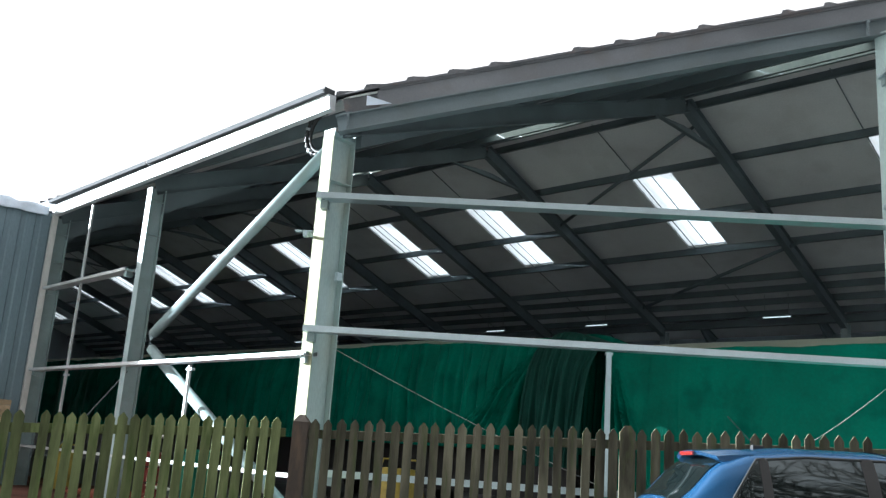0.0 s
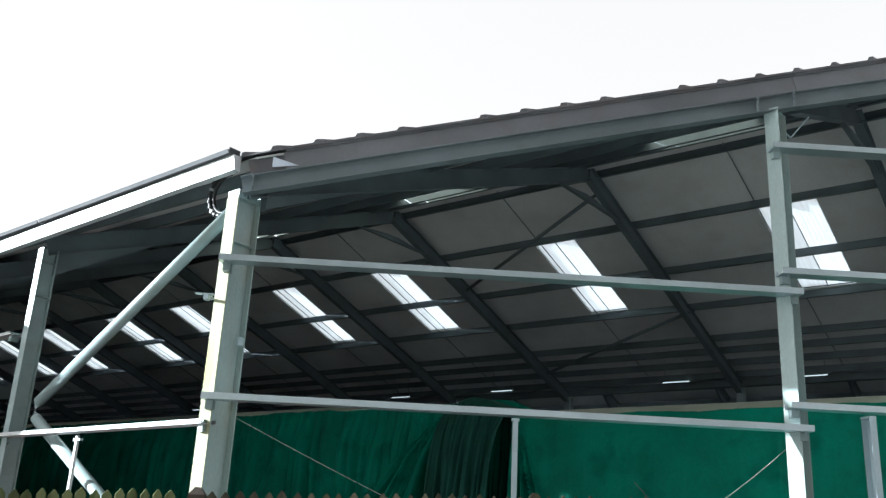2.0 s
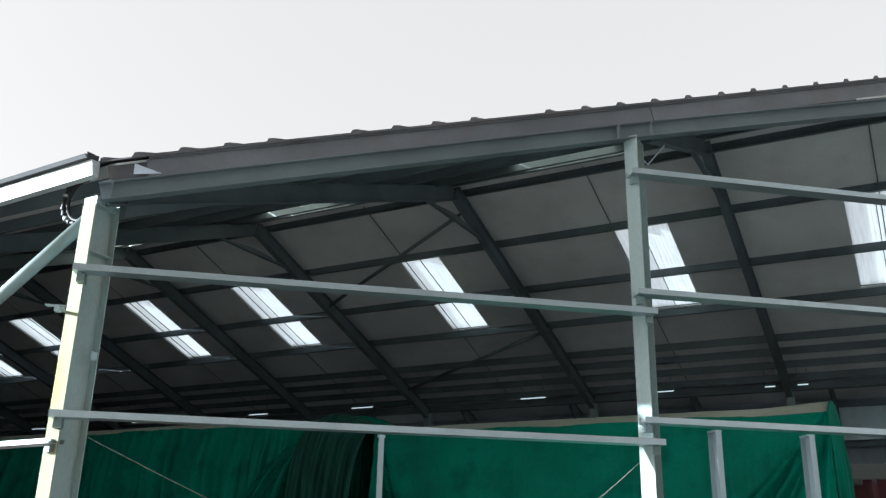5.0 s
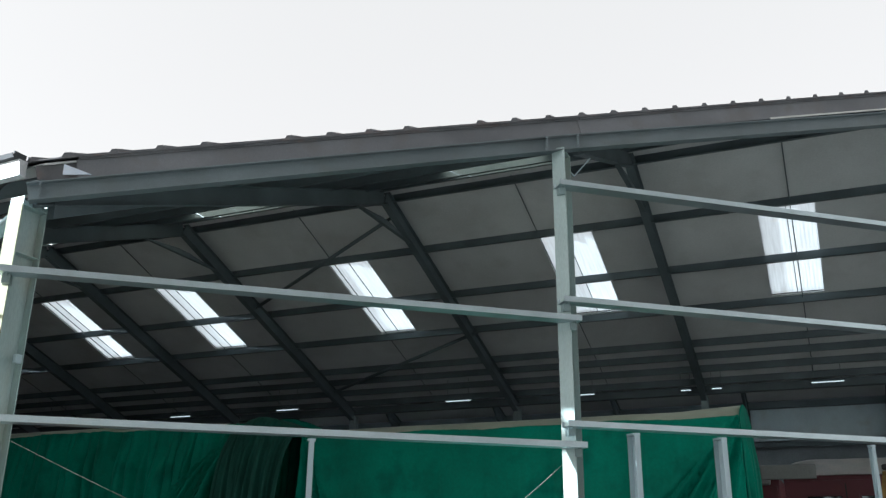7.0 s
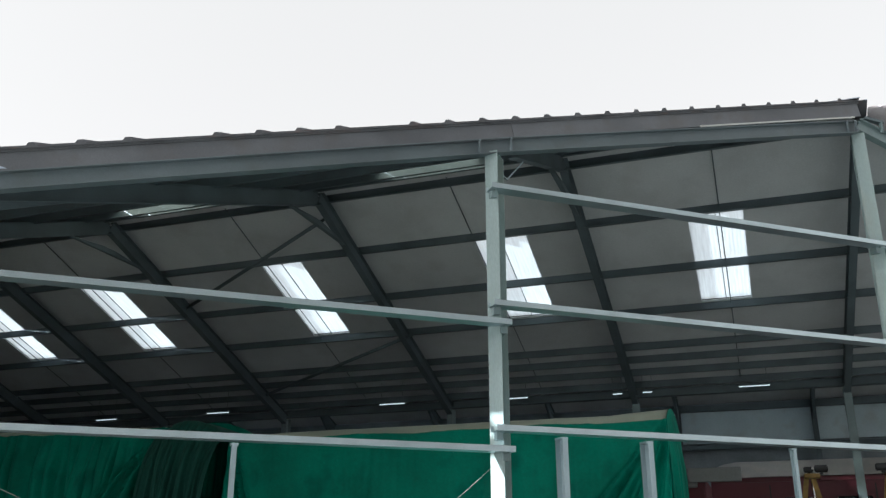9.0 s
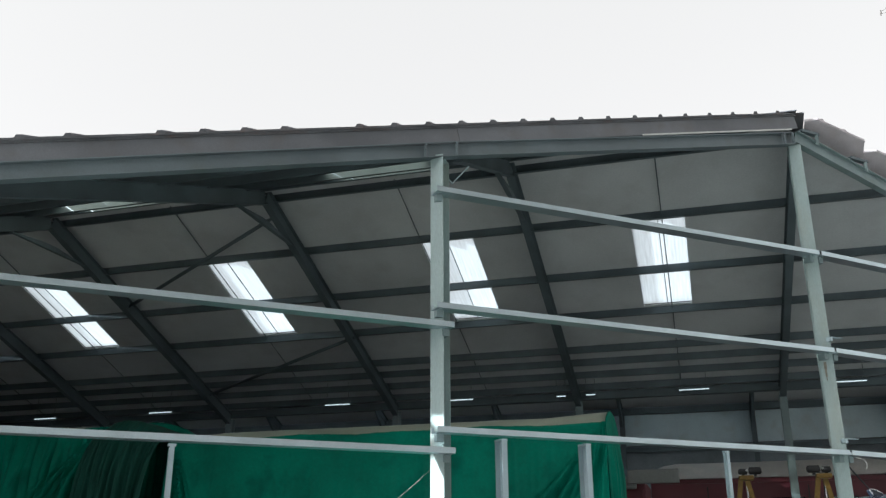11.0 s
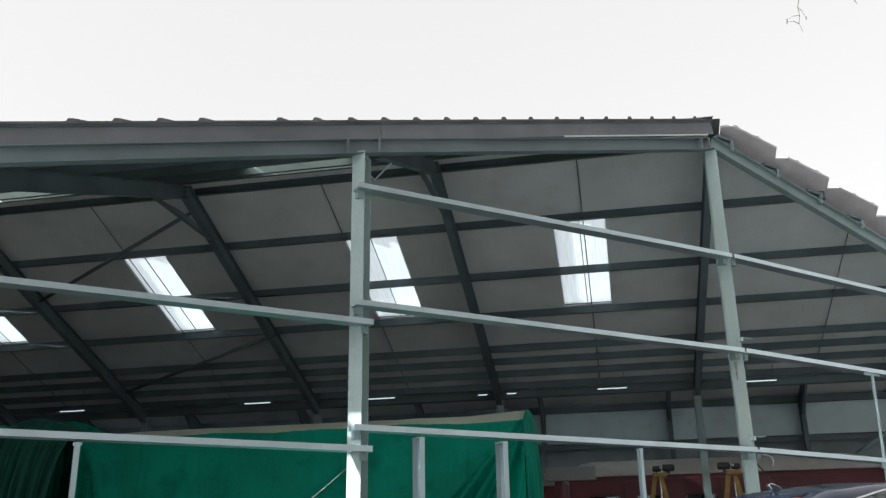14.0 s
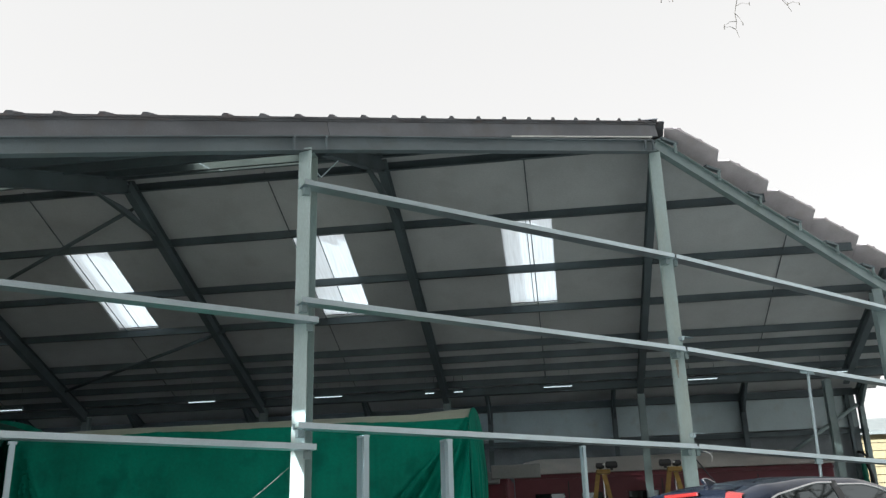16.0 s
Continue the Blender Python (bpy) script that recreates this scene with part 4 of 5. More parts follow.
def sheeted_coach(x0, x1, y0, label, ztop, fold, seed, tarp_mat, fans, flare=0.0, nx=300, hem=0.35):
    y1 = y0 + 2.75
    t = thing("sheeted_coach", label, "railway coach", "sheeted coaches")
    bm = bmesh.new()
    block(bm, x0 + 0.06, x1 - 0.06, y0 + 0.12, y1 - 0.05, max(1.0, hem + 0.1), ztop - 0.12, 0.03)
    part("body", bm, MAROON, t)
    bm = bmesh.new()
    block(bm, x0 + 0.3, x1 - 0.3, y0 + 0.5, y1 - 0.5, 0.45, max(1.0, hem + 0.1))
    part("underframe", bm, BLACK, t)
    for q in (0.16, 0.27, 0.73, 0.84):
        cx = x0 + (x1 - x0) * q
        for y in (y0 + 0.6, y1 - 0.65):
            bm = bmesh.new()
            sweep(bm, (cx, y, 0.46), (cx, y + 0.12, 0.46), prof_round(0.46, 20))
            part("wheel", bm, BLACK, t)
    bm = bmesh.new()
    coach_roof(bm, x0, x1, y0 + 0.02, y1, ztop - 0.12, 0.3, 1.25 if flare else 0.55)
    part("roof", bm, CREAM, t, "dusty cream canvas roof", True)
    bm = bmesh.new()
    tarp_side(bm, x0 - 0.03, x1 + 0.03, y0, hem, ztop - 0.1, fold, seed, fans, flare, nx, 70, 1.0 if flare else 1.7)
    for xx, sg in ((x1 + 0.03, 1), (x0 - 0.03, -1)):
        rows = []
        for i in range(101):
            u = i / 100
            col = []
            for j in range(29):
                w = j / 28
                q = grooves(u * 6.5, w, seed + 20)
                top = ztop - 0.1 + (0.36 if flare and sg > 0 else 0.22) * (1 - abs(2 * u - 1) ** 2.4)
                col.append(bm.verts.new((xx + sg * (0.01 + (flare if sg > 0 else 0.1) * w * 0.9 + 0.13 * smooth(0, 0.35, w) * smooth(0, 0.1, u) * (q - 0.75)), y0 - 0.14 * w - 0.02 + (y1 - y0) * u, top - (top - hem) * w)))
            rows.append(col)
        for r, q in zip(rows, rows[1:]):
            for j in range(28):
                bm.faces.new((r[j], r[j + 1], q[j + 1], q[j]))
    ob = part("tarpaulin", bm, tarp_mat, t, "", True)
    s = ob.modifiers.new("thick", "SOLIDIFY")
    s.thickness = 0.012
    return t


sheeted_coach(-0.95, 7.87, 8.35, "railway coach under a green tarpaulin with cream roof showing", 3.78, 0.035, 2.0, TARP, ((-0.97, 0.5, 4.0, 0.4), (8.0, -1.0, 3.2, 0.2)), 0.07)
sheeted_coach(-36.0, -1.9, 8.35, "long railway coach under a creased green tarpaulin", 4.12, 0.24, 7.0, TARP, ((-2.5, -1.0, 5.0, 0.36),), 0.0, 800, 1.5)
# sheet gathered over the long coach's end; the gap's shade is in its colour
t = thing("end_sheet", "green tarpaulin gathered over the coach end, coloured dark for shade", "tarpaulin")
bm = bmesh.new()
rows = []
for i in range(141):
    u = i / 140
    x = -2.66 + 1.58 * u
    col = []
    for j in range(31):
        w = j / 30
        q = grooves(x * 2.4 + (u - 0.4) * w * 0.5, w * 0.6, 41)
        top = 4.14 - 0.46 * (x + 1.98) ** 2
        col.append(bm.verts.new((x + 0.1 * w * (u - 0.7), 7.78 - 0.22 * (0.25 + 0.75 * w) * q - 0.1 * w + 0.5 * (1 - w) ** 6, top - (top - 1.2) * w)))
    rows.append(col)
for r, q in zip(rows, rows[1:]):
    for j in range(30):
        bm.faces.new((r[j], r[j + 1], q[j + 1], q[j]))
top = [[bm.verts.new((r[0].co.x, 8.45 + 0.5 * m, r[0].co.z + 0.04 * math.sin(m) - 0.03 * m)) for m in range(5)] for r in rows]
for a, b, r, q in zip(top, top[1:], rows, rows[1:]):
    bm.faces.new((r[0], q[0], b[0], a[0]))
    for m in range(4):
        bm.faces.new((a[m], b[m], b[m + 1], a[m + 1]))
ob = part("sheet", bm, TARP_SHADED, t, "", True)
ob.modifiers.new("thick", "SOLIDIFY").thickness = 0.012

# ---- maroon coach on the far track ----
t = thing("maroon_coach", "maroon railway coach with a pale roof beyond the valley columns", "railway coach")
RX0, RX1, RY, RZ = 7.95, 17.5, 20.65, 3.65
bm = bmesh.new()
block(bm, RX0, RX1, RY, RY + 2.8, 1.05, RZ, 0.03)
part("body", bm, MAROON, t)
bm = bmesh.new()
coach_roof(bm, RX0 - 0.06, RX1 + 0.06, RY - 0.06, RY + 2.86, RZ, 0.57)
part("roof", bm, COACH_WHITE, t, "pale dusty roof", True)
bm = bmesh.new()
block(bm, RX0 + 0.2, RX1 - 0.2, RY + 0.4, RY + 2.3, 0.4, 1.05)
part("underframe", bm, BLACK, t)
for q in (0.12, 0.24, 0.76, 0.88):
    for y in (RY + 0.5, RY + 2.1):
        bm = bmesh.new()
        cx = RX0 + (RX1 - RX0) * q
        sweep(bm, (cx, y, 0.46), (cx, y + 0.12, 0.46), prof_round(0.46, 20))
        part("wheel", bm, BLACK, t)
for i in range(6):
    x = RX0 + 0.62 + 1.42 * i
    bm = bmesh.new()
    block(bm, x, x + 0.92, RY - 0.03, RY + 0.02, 2.1, 3.05, 0.012)
    w = part("window", bm, CAR_GLASS, t, "dark window")
    bm = bmesh.new()
    for a, b, c, d in ((x - 0.05, x + 0.97, 3.05, 3.1), (x - 0.05, x + 0.97, 2.05, 2.1), (x - 0.05, x, 2.1, 3.05), (x + 0.92, x + 0.97, 2.1, 3.05)):
        block(bm, a, b, RY - 0.04, RY + 0.01, c, d)
    part("frame", bm, MAROON, w)
for x in (RX0 + 1.66, RX0 + 4.5, RX0 + 7.34):
    bm = bmesh.new()
    block(bm, x - 0.015, x + 0.015, RY - 0.02, RY + 0.01, 1.1, 3.4)
    part("door_edge", bm, BLACK, t)
bm = bmesh.new()
sweep(bm, (RX0, RY - 0.03, RZ - 0.12), (RX1, RY - 0.03, RZ - 0.12), prof_box(0.05, 0.06))
part("cornice", bm, MAROON, t)
RY = 15.2
t = thing("maroon_van", "low maroon van with a grey roof panel beside the coach", "railway van")
bm = bmesh.new()
block(bm, 5.2, 8.1, RY + 0.1, RY + 2.6, 1.0, 3.2, 0.03)
part("body", bm, MAROON, t)
bm = bmesh.new()
block(bm, 5.1, 7.9, RY - 0.1, RY + 2.7, 3.0, 3.3, 0.04)
part("roof", bm, GREY_BOX, t, "grey roof panel")
bm = bmesh.new()
block(bm, 7.7, 8.95, RY - 0.16, RY - 0.08, 3.11, 3.45, 0.02)
part("end_panel", bm, GREY_BOX, t)
for x in (5.6, 6.2, 6.8, 7.4, 8.0):
    bm = bmesh.new()
    block(bm, x - 0.04, x + 0.04, RY + 0.06, RY + 0.12, 1.0, 2.98)
    part("rib", bm, MAROON, t)
bm = bmesh.new()
block(bm, 5.4, 8.2, RY + 0.5, RY + 2.2, 0.0, 1.0)
part("underframe", bm, BLACK, t)


# ---- yellow lifting jacks ----
def jack(x, y, hand):
    t = thing("lifting_jack", "yellow screw lifting jack with dark motor on top", "lifting jack", "lifting jacks", (x, y, 0))
    for sx in (-1, 1):
        bm = bmesh.new()
        sweep(bm, (sx * 0.62, 0, 0.0), (sx * 0.07, 0, 3.0), prof_c(0.11, 0.1), (0, 1, 0))
        part("mast", bm, YELLOW, t)
    bm = bmesh.new()
    sweep(bm, (0, 0, 0.2), (0, 0, 3.0), prof_round(0.035, 10), (0, 1, 0))
    part("screw", bm, CHROME, t)
    bm = bmesh.new()
    block(bm, -0.16, 0.16, -0.14, 0.14, 3.0, 3.1, 0.015)
    part("head", bm, YELLOW, t)
    for mx, r, deep in ((-0.06, 0.065, 0.15), (0.2, 0.08, 0.22)):
        bm = bmesh.new()
        for a, b, q in ((-deep, deep, r), (-deep - 0.03, -deep, r * 0.7), (deep, deep + 0.03, r * 0.6)):
            sweep(bm, (hand * mx + a * 0.55, -0.05, 3.12 + r), (hand * mx + b * 0.55, -0.05, 3.12 + r), prof_round(q, 14))
        block(bm, hand * mx - 0.03, hand * mx + 0.03, -0.1, 0.0, 3.08, 3.13)
        part("motor", bm, BLACK, t, "dark round motor")
    bm = bmesh.new()
    block(bm, hand * 0.02 - 0.025, hand * 0.02 + 0.025, -0.2, -0.17, 3.18, 3.22, 0.006)
    part("plate", bm, WHITE, t, "small white plate")
    bm = bmesh.new()
    block(bm, -0.45, 0.45, -0.4, 0.4, 0.0, 0.12, 0.02)
    part("base", bm, YELLOW, t)


jack(10.44, 13.5, 1)
jack(12.06, 13.5, -1)


# ---- picket fence ----
def picket_mesh(w, h, th, mat):
    bm = bmesh.new()
    a = w / 2
    pts = [(-a, 0), (a, 0), (a, h - 0.034), (a * 0.12, h), (-a * 0.12, h), (-a, h - 0.034)]
    f = [bm.verts.new((x, -th / 2, z)) for x, z in pts]
    b = [bm.verts.new((x, th / 2, z)) for x, z in pts]
    bm.faces.new(f)
    bm.faces.new(b[::-1])
    for i in range(6):
        bm.faces.new((f[i], f[(i + 1) % 6], b[(i + 1) % 6], b[i]))
    bmesh.ops.recalc_face_normals(bm, faces=bm.faces)
    me = bpy.data.meshes.new("picket")
    bm.to_mesh(me)
    bm.free()
    me.materials.append(mat)
    return me


def fence_run(a, b, count, mat, label, first_post, width, last_post=True):
    a, b = Vector(a), Vector(b)
    d = b - a
    ang = math.degrees(math.atan2(d.y, d.x))
    n = Vector((d.y, -d.x, 0)).normalized()
    t = thing("picket_fence", label, "fence", "picket fences")
    mesh = [picket_mesh(width * w, 1.0, 0.022, mat) for w in (0.94, 1.0, 1.06)]
    for i in range(count):
        u = (i + 1) / (count + 1)
        p = a + d * u
        ob = new("picket", mesh[random.randrange(3)])
        ob.parent = t
        top = p.z + random.uniform(-0.012, 0.012)
        ob.matrix_basis = Matrix.Translation((p.x + n.x * 0.03, p.y + n.y * 0.03, 0)) @ pose(0, 0, 0, random.uniform(-0.5, 0.5), random.uniform(-0.4, 0.4), ang + random.uniform(-2, 2)) @ Matrix.Diagonal((1, 1, top, 1))
    for z in (0.3, -0.16):
        bm = bmesh.new()
        sweep(bm, a + Vector((0, 0, z - a.z if z > 0 else z)) - n * 0.01, b + Vector((0, 0, z - b.z if z > 0 else z)) - n * 0.01, prof_box(0.045, 0.09, 0.006))
        part("rail", bm, mat, t)
    for p, ok in ((a, first_post), (b, last_post)):
        if ok:
            bm = bmesh.new()
            h2 = p.z + 0.03
            w = 0.078
            deep = w if p is a else 0.022
            pts = [(-w, -deep), (w, -deep), (w, deep), (-w, deep)]
            e = d.normalized()
            pts = [(x * e.x - y * e.y, x * e.y + y * e.x) for x, y in pts]
            lo = [bm.verts.new((p.x + x, p.y + y, 0)) for x, y in pts]
            mid = [bm.verts.new((p.x + x, p.y + y, h2 - 0.07)) for x, y in pts]
            hi = [bm.verts.new((p.x + x * 0.35, p.y + y * 0.35, h2)) for x, y in pts]
            bm.faces.new(lo)
            bm.faces.new(hi)
            for r, q in ((lo, mid), (mid, hi)):
                for i in range(4):
                    bm.faces.new((r[i], r[(i + 1) % 4], q[(i + 1) % 4], q[i]))
            part("post", bm, WOOD_POST if p is a else mat, t, "dark stained post" if p is a else "wide pointed end board")


FP = [Vector(p) for p in ((0.77, -4.29, 1.425), (1.88, -2.16, 1.555), (2.02, -2.07, 1.555), (4.55, 0.09, 1.668), (6.45, 1.72, 1.75), (8.98, 3.88, 1.8))]
fence_run(FP[0] + (FP[0] - FP[1]) * 0.9, FP[0], 18, WOOD_GREEN, "mossy green weathered picket fence panel", False, 0.088, False)
fence_run(FP[0], FP[1], 20, WOOD_GREEN, "mossy green weathered picket fence panel", False, 0.088, False)
fence_run(FP[2], FP[3], 23, WOOD_BROWN, "brown weathered picket fence panel beside the shed", True, 0.09)
fence_run(FP[3], FP[4], 17, WOOD_BROWN, "brown weathered picket fence panel beside the shed", False, 0.09, False)
fence_run(FP[4], FP[5], 23, WOOD_BROWN, "brown weathered picket fence panel beside the shed", False, 0.09)


# ---- cars ----
def car(name, label, paint, place, length, width, height, belt, roofline, hood, windows, glass_rear, wheel_x, wheel_r, chrome, extras):
    """A parked car. x runs forward from the rear bumper; roofline: (x, z) points of the cabin's top; hood: (x, z) of the body's upper edge."""
    t = thing(name, label, "car", "parked cars")
    t.matrix_world = place

    def lerp(pts, x):
        if x <= pts[0][0]:
            return pts[0][1]
        for (a, b), (c, d) in zip(pts, pts[1:]):
            if x <= c:
                q = (x - a) / (c - a)
                q = q * q * (3 - 2 * q) * 0.5 + q * 0.5
                return b + (d - b) * q
        return pts[-1][1]

    def half(x):
        e = min(x, length - x)
        return width / 2 * (1 - 0.16 * max(0, 1 - e / 0.55) ** 2)

    # lower body
    bm = bmesh.new()
    rows = []
    for i in range(41):
        x = length * i / 40
        w, zt = half(x), lerp(hood, x)
        sec = [(0.80, 0.24), (0.97, 0.34), (1.0, 0.55), (0.985, belt - 0.12), (0.955, belt - 0.01)]
        sec = [(w * a, min(z, zt)) for a, z in sec] + [(w * 0.80, zt + 0.01), (w * 0.4, zt + 0.03), (0, zt + 0.035)]
        loop = sec + [(-a, z) for a, z in sec[-2::-1]]
        rows.append([bm.verts.new((x, y, z)) for y, z in loop])
    for r, q in zip(rows, rows[1:]):
        for j in range(len(r) - 1):
            bm.faces.new((r[j], r[j + 1], q[j + 1], q[j]))
        bm.faces.new((r[-1], r[0], q[0], q[-1]))
    bm.faces.new(rows[0])
    bm.faces.new(rows[-1][::-1])
    part("body", bm, paint, t, "", True)

    # cabin
    xr, xf = roofline[0][0], roofline[-1][0]

    def side(x, v, out=0.0):
        zt = lerp(roofline, x)
        z = belt - 0.03 + (zt - 0.035 - belt + 0.03) * v
        f = (z - belt) / max(0.05, height - belt)
        y = half(x) * 0.945 - (0.05 + 0.16 * f) * f * width * 0.62
        return Vector((x, -(y + out), z))

    def top(x, w, out=0.0):
        zt = lerp(roofline, x)
        e = side(x, 1.0)
        return Vector((x, e.y * w, zt - 0.035 + 0.055 * (1 - abs(w) ** 2.5) + out))

    bm = bmesh.new()
    rows = []
    n = 48
    for i in range(n + 1):
        x = xr + (xf - xr) * i / n
        right = [side(x, v) for v in (0, 0.35, 0.7, 0.93)] + [top(x, w) for w in (0.97, 0.8, 0.5, 0.2)]
        loop = right + [Vector((p.x, -p.y, p.z)) for p in right[::-1]]
        rows.append([bm.verts.new(p) for p in loop])
    for r, q in zip(rows, rows[1:]):
        for j in range(len(r) - 1):
            bm.faces.new((r[j], r[j + 1], q[j + 1], q[j]))
    bm.faces.new(rows[0])
    bm.faces.new(rows[-1][::-1])
    part("cabin", bm, paint, t, "", True)

    def patch(fn, a, b, c, d, mat, nm, parent, nx=14, ny=5, flip=False, lab=""):
        bm = bmesh.new()
        g = [[bm.verts.new(fn(a + (b - a) * i / nx, c + (d - c) * j / ny)) for j in range(ny + 1)] for i in range(nx + 1)]
        for r, q in zip(g, g[1:]):
            for j in range(ny):
                bm.faces.new((r[j], r[j + 1], q[j + 1], q[j]))
        return part(nm, bm, mat, parent, lab, True)

    def mirror(p):
        return Vector((p.x, -p.y, p.z))

    for x0, x1, v0, v1, k0, k1 in windows:
        for sg in (0, 1):
            def fn(x, v, sg=sg):
                e = min(1, max(0, (x - x0) / max(0.01, k0))) if k0 else 1
                e2 = min(1, max(0, (x1 - x) / max(0.01, k1))) if k1 else 1
                p = side(x, v0 + (v - v0) * min(e ** (0.12 if chrome else 0.6), e2), 0.008)
                return mirror(p) if sg else p
            w = patch(fn, x0, x1, v0, v1, CAR_GLASS, "window", t, 20, 5, lab="dark tinted side window")
            pts = [fn(x0 + (x1 - x0) * i / 20, v1) + Vector((0, 0, 0.008)) for i in range(21)]
            wire("window_trim", [tuple(p) for p in pts], 0.008, chrome or BLACK, w)
    for (a0, a1, *_), (b0, b1, *_) in zip(windows, windows[1:]):
        for sg in (0, 1):
            patch(lambda x, v: mirror(side(x, v, 0.012)) if sg else side(x, v, 0.012), a1 - 0.015, b0 + 0.015, 0.08, 0.985, BLACK, "pillar", t, 3, 5, lab="black window pillar")
    patch(lambda x, w: top(x, w, 0.008), glass_rear[0], glass_rear[1], -0.8, 0.8, CAR_GLASS, "rear_window", t, 10, 8, lab="dark rear window")
    patch(lambda x, w: top(x, w, 0.008), roofline[-3][0] + 0.06, roofline[-1][0] - 0.05, -0.86, 0.86, CAR_GLASS, "windscreen", t, 12, 8, lab="sloping windscreen")
    for x in wheel_x:
        for sg in (-1, 1):
            bm = bmesh.new()
            y0 = sg * (width / 2 - 0.2)
            sweep(bm, (x, y0, wheel_r), (x, y0 + sg * 0.19, wheel_r), prof_round(wheel_r, 28))
            w = part("wheel", bm, BLACK, t)
            bm = bmesh.new()
            sweep(bm, (x, y0 + sg * 0.185, wheel_r), (x, y0 + sg * 0.2, wheel_r), prof_round(wheel_r * 0.64, 20))
            part("rim", bm, CHROME, w, "silver alloy rim")
    bm = bmesh.new()
    block(bm, -0.05, 0.08, -width * 0.42, width * 0.42, 0.3, 0.5, 0.03)
    part("rear_bumper", bm, BLACK, t)
    extras(t, side, top, patch)
    return t


def hatch_extras(t, side, top, patch):
    bm = bmesh.new()
    vs = []
    for w in (-0.9, -0.45, 0.0, 0.45, 0.9):
        p = top(0.6, w, 0.006)
        q = Vector((0.28 + 0.08 * w * w, p.y * 0.95, p.z - 0.03))
        vs.append([bm.verts.new(p), bm.verts.new(q), bm.verts.new(q - Vector((-0.02, 0, 0.03))), bm.verts.new(p - Vector((0.1, 0, 0.09)))])
    for a, b in zip(vs, vs[1:]):
        for i in range(4):
            bm.faces.new((a[i], a[(i + 1) % 4], b[(i + 1) % 4], b[i]))
    bm.faces.new(vs[0])
    bm.faces.new(vs[-1][::-1])
    sp = part("spoiler", bm, BLUE_PAINT, t)
    bm = bmesh.new()
    z = top(0.6, 0.0).z - 0.06
    block(bm, 0.268, 0.29, -0.17, 0.17, z - 0.005, z + 0.028, 0.006)
    part("brake_light", bm, LAMP_RED, sp, "red high-level brake light")
    for sg in (-1, 1):
        bm = bmesh.new()
        block(bm, -0.01, 0.16, sg * 0.72 - 0.1, sg * 0.72 + 0.1, 0.78, 0.98, 0.03)
        part("tail_lamp", bm, LAMP_RED, t, "red tail lamp")
    bm = bmesh.new()
    p = top(0.85, 0.0)
    sweep(bm, p, p + Vector((-0.24, 0, 0.24)), prof_round(0.003, 6))
    block(bm, p.x - 0.05, p.x + 0.05, -0.03, 0.03, p.z - 0.01, p.z + 0.025, 0.008)
    part("aerial", bm, BLACK, t)


def suv_extras(t, side, top, patch):
    for sg in (1, -1):
        patch(lambda x, w: top(x, sg * w, 0.014), 0.02, 0.24, 0.7, 0.94, LAMP_RED, "tail_lamp", t, 8, 5, lab="tall red tail lamp")
    bm = bmesh.new()
    p = top(0.3, 0.0)
    rows = []
    for w in (-0.68, -0.45, 0.0, 0.45, 0.68):
        a, b = top(0.55, w, 0.004), top(0.3, w, 0.012)
        c = Vector((0.19 + 0.06 * w * w, b.y, b.z - 0.008))
        rows.append([bm.verts.new(v) for v in (a, b, c, c - Vector((-0.02, 0, 0.035)), b - Vector((0.0, 0, 0.07)), a - Vector((0, 0, 0.05)))])
    for r, q in zip(rows, rows[1:]):
        for i in range(6):
            bm.faces.new((r[i], r[(i + 1) % 6], q[(i + 1) % 6], q[i]))
    bm.faces.new(rows[0])
    bm.faces.new(rows[-1][::-1])
    sp = part("spoiler", bm, NAVY_PAINT, t)
    bm = bmesh.new()
    block(bm, 0.185, 0.205, -0.19, 0.19, p.z - 0.042, p.z - 0.012, 0.006)
    part("brake_light", bm, LAMP_RED, sp, "red high-level brake light")
    bm = bmesh.new()
    p = top(0.5, 0.0)
    fin = [(0.1, 0.0), (-0.045, 0.0), (-0.072, 0.036), (-0.066, 0.045), (-0.04, 0.046), (0.0, 0.036), (0.05, 0.014)]
    a = [bm.verts.new((p.x + x, -0.018, p.z + z - 0.004)) for x, z in fin]
    b = [bm.verts.new((p.x + x, 0.018, p.z + z - 0.004)) for x, z in fin]
    bm.faces.new(a)
    bm.faces.new(b[::-1])
    for i in range(len(fin)):
        j = (i + 1) % len(fin)
        bm.faces.new((a[i], a[j], b[j], b[i]))
    fin_ob = part("shark_fin_aerial", bm, NAVY_PAINT, t)
    wire("edge_trim", [(p.x + x, -0.018, p.z + z - 0.002) for x, z in fin[1:]], 0.0045, CHROME, fin_ob, "chrome edge")


car("hatchback", "parked metallic blue hatchback in front of the picket fence", BLUE_PAINT, pose(5.69, -1.40, -0.05, 0, 0, 44), 3.97, 1.68, 1.555, 1.0,
    [(-0.04, 1.02), (0.06, 1.14), (0.36, 1.42), (0.6, 1.505), (1.0, 1.545), (1.6, 1.555), (2.3, 1.48), (3.1, 1.03)],
    [(0.0, 0.9), (0.06, 1.0), (2.9, 1.02), (3.6, 0.82), (3.97, 0.6)],
    [(0.34, 0.63, 0.12, 0.95, 0.26, 0.0), (0.67, 1.39, 0.1, 0.95, 0.0, 0.0), (1.46, 2.6, 0.1, 0.95, 0.0, 0.75)], (0.03, 0.37), (0.72, 3.2), 0.3, None, hatch_extras)
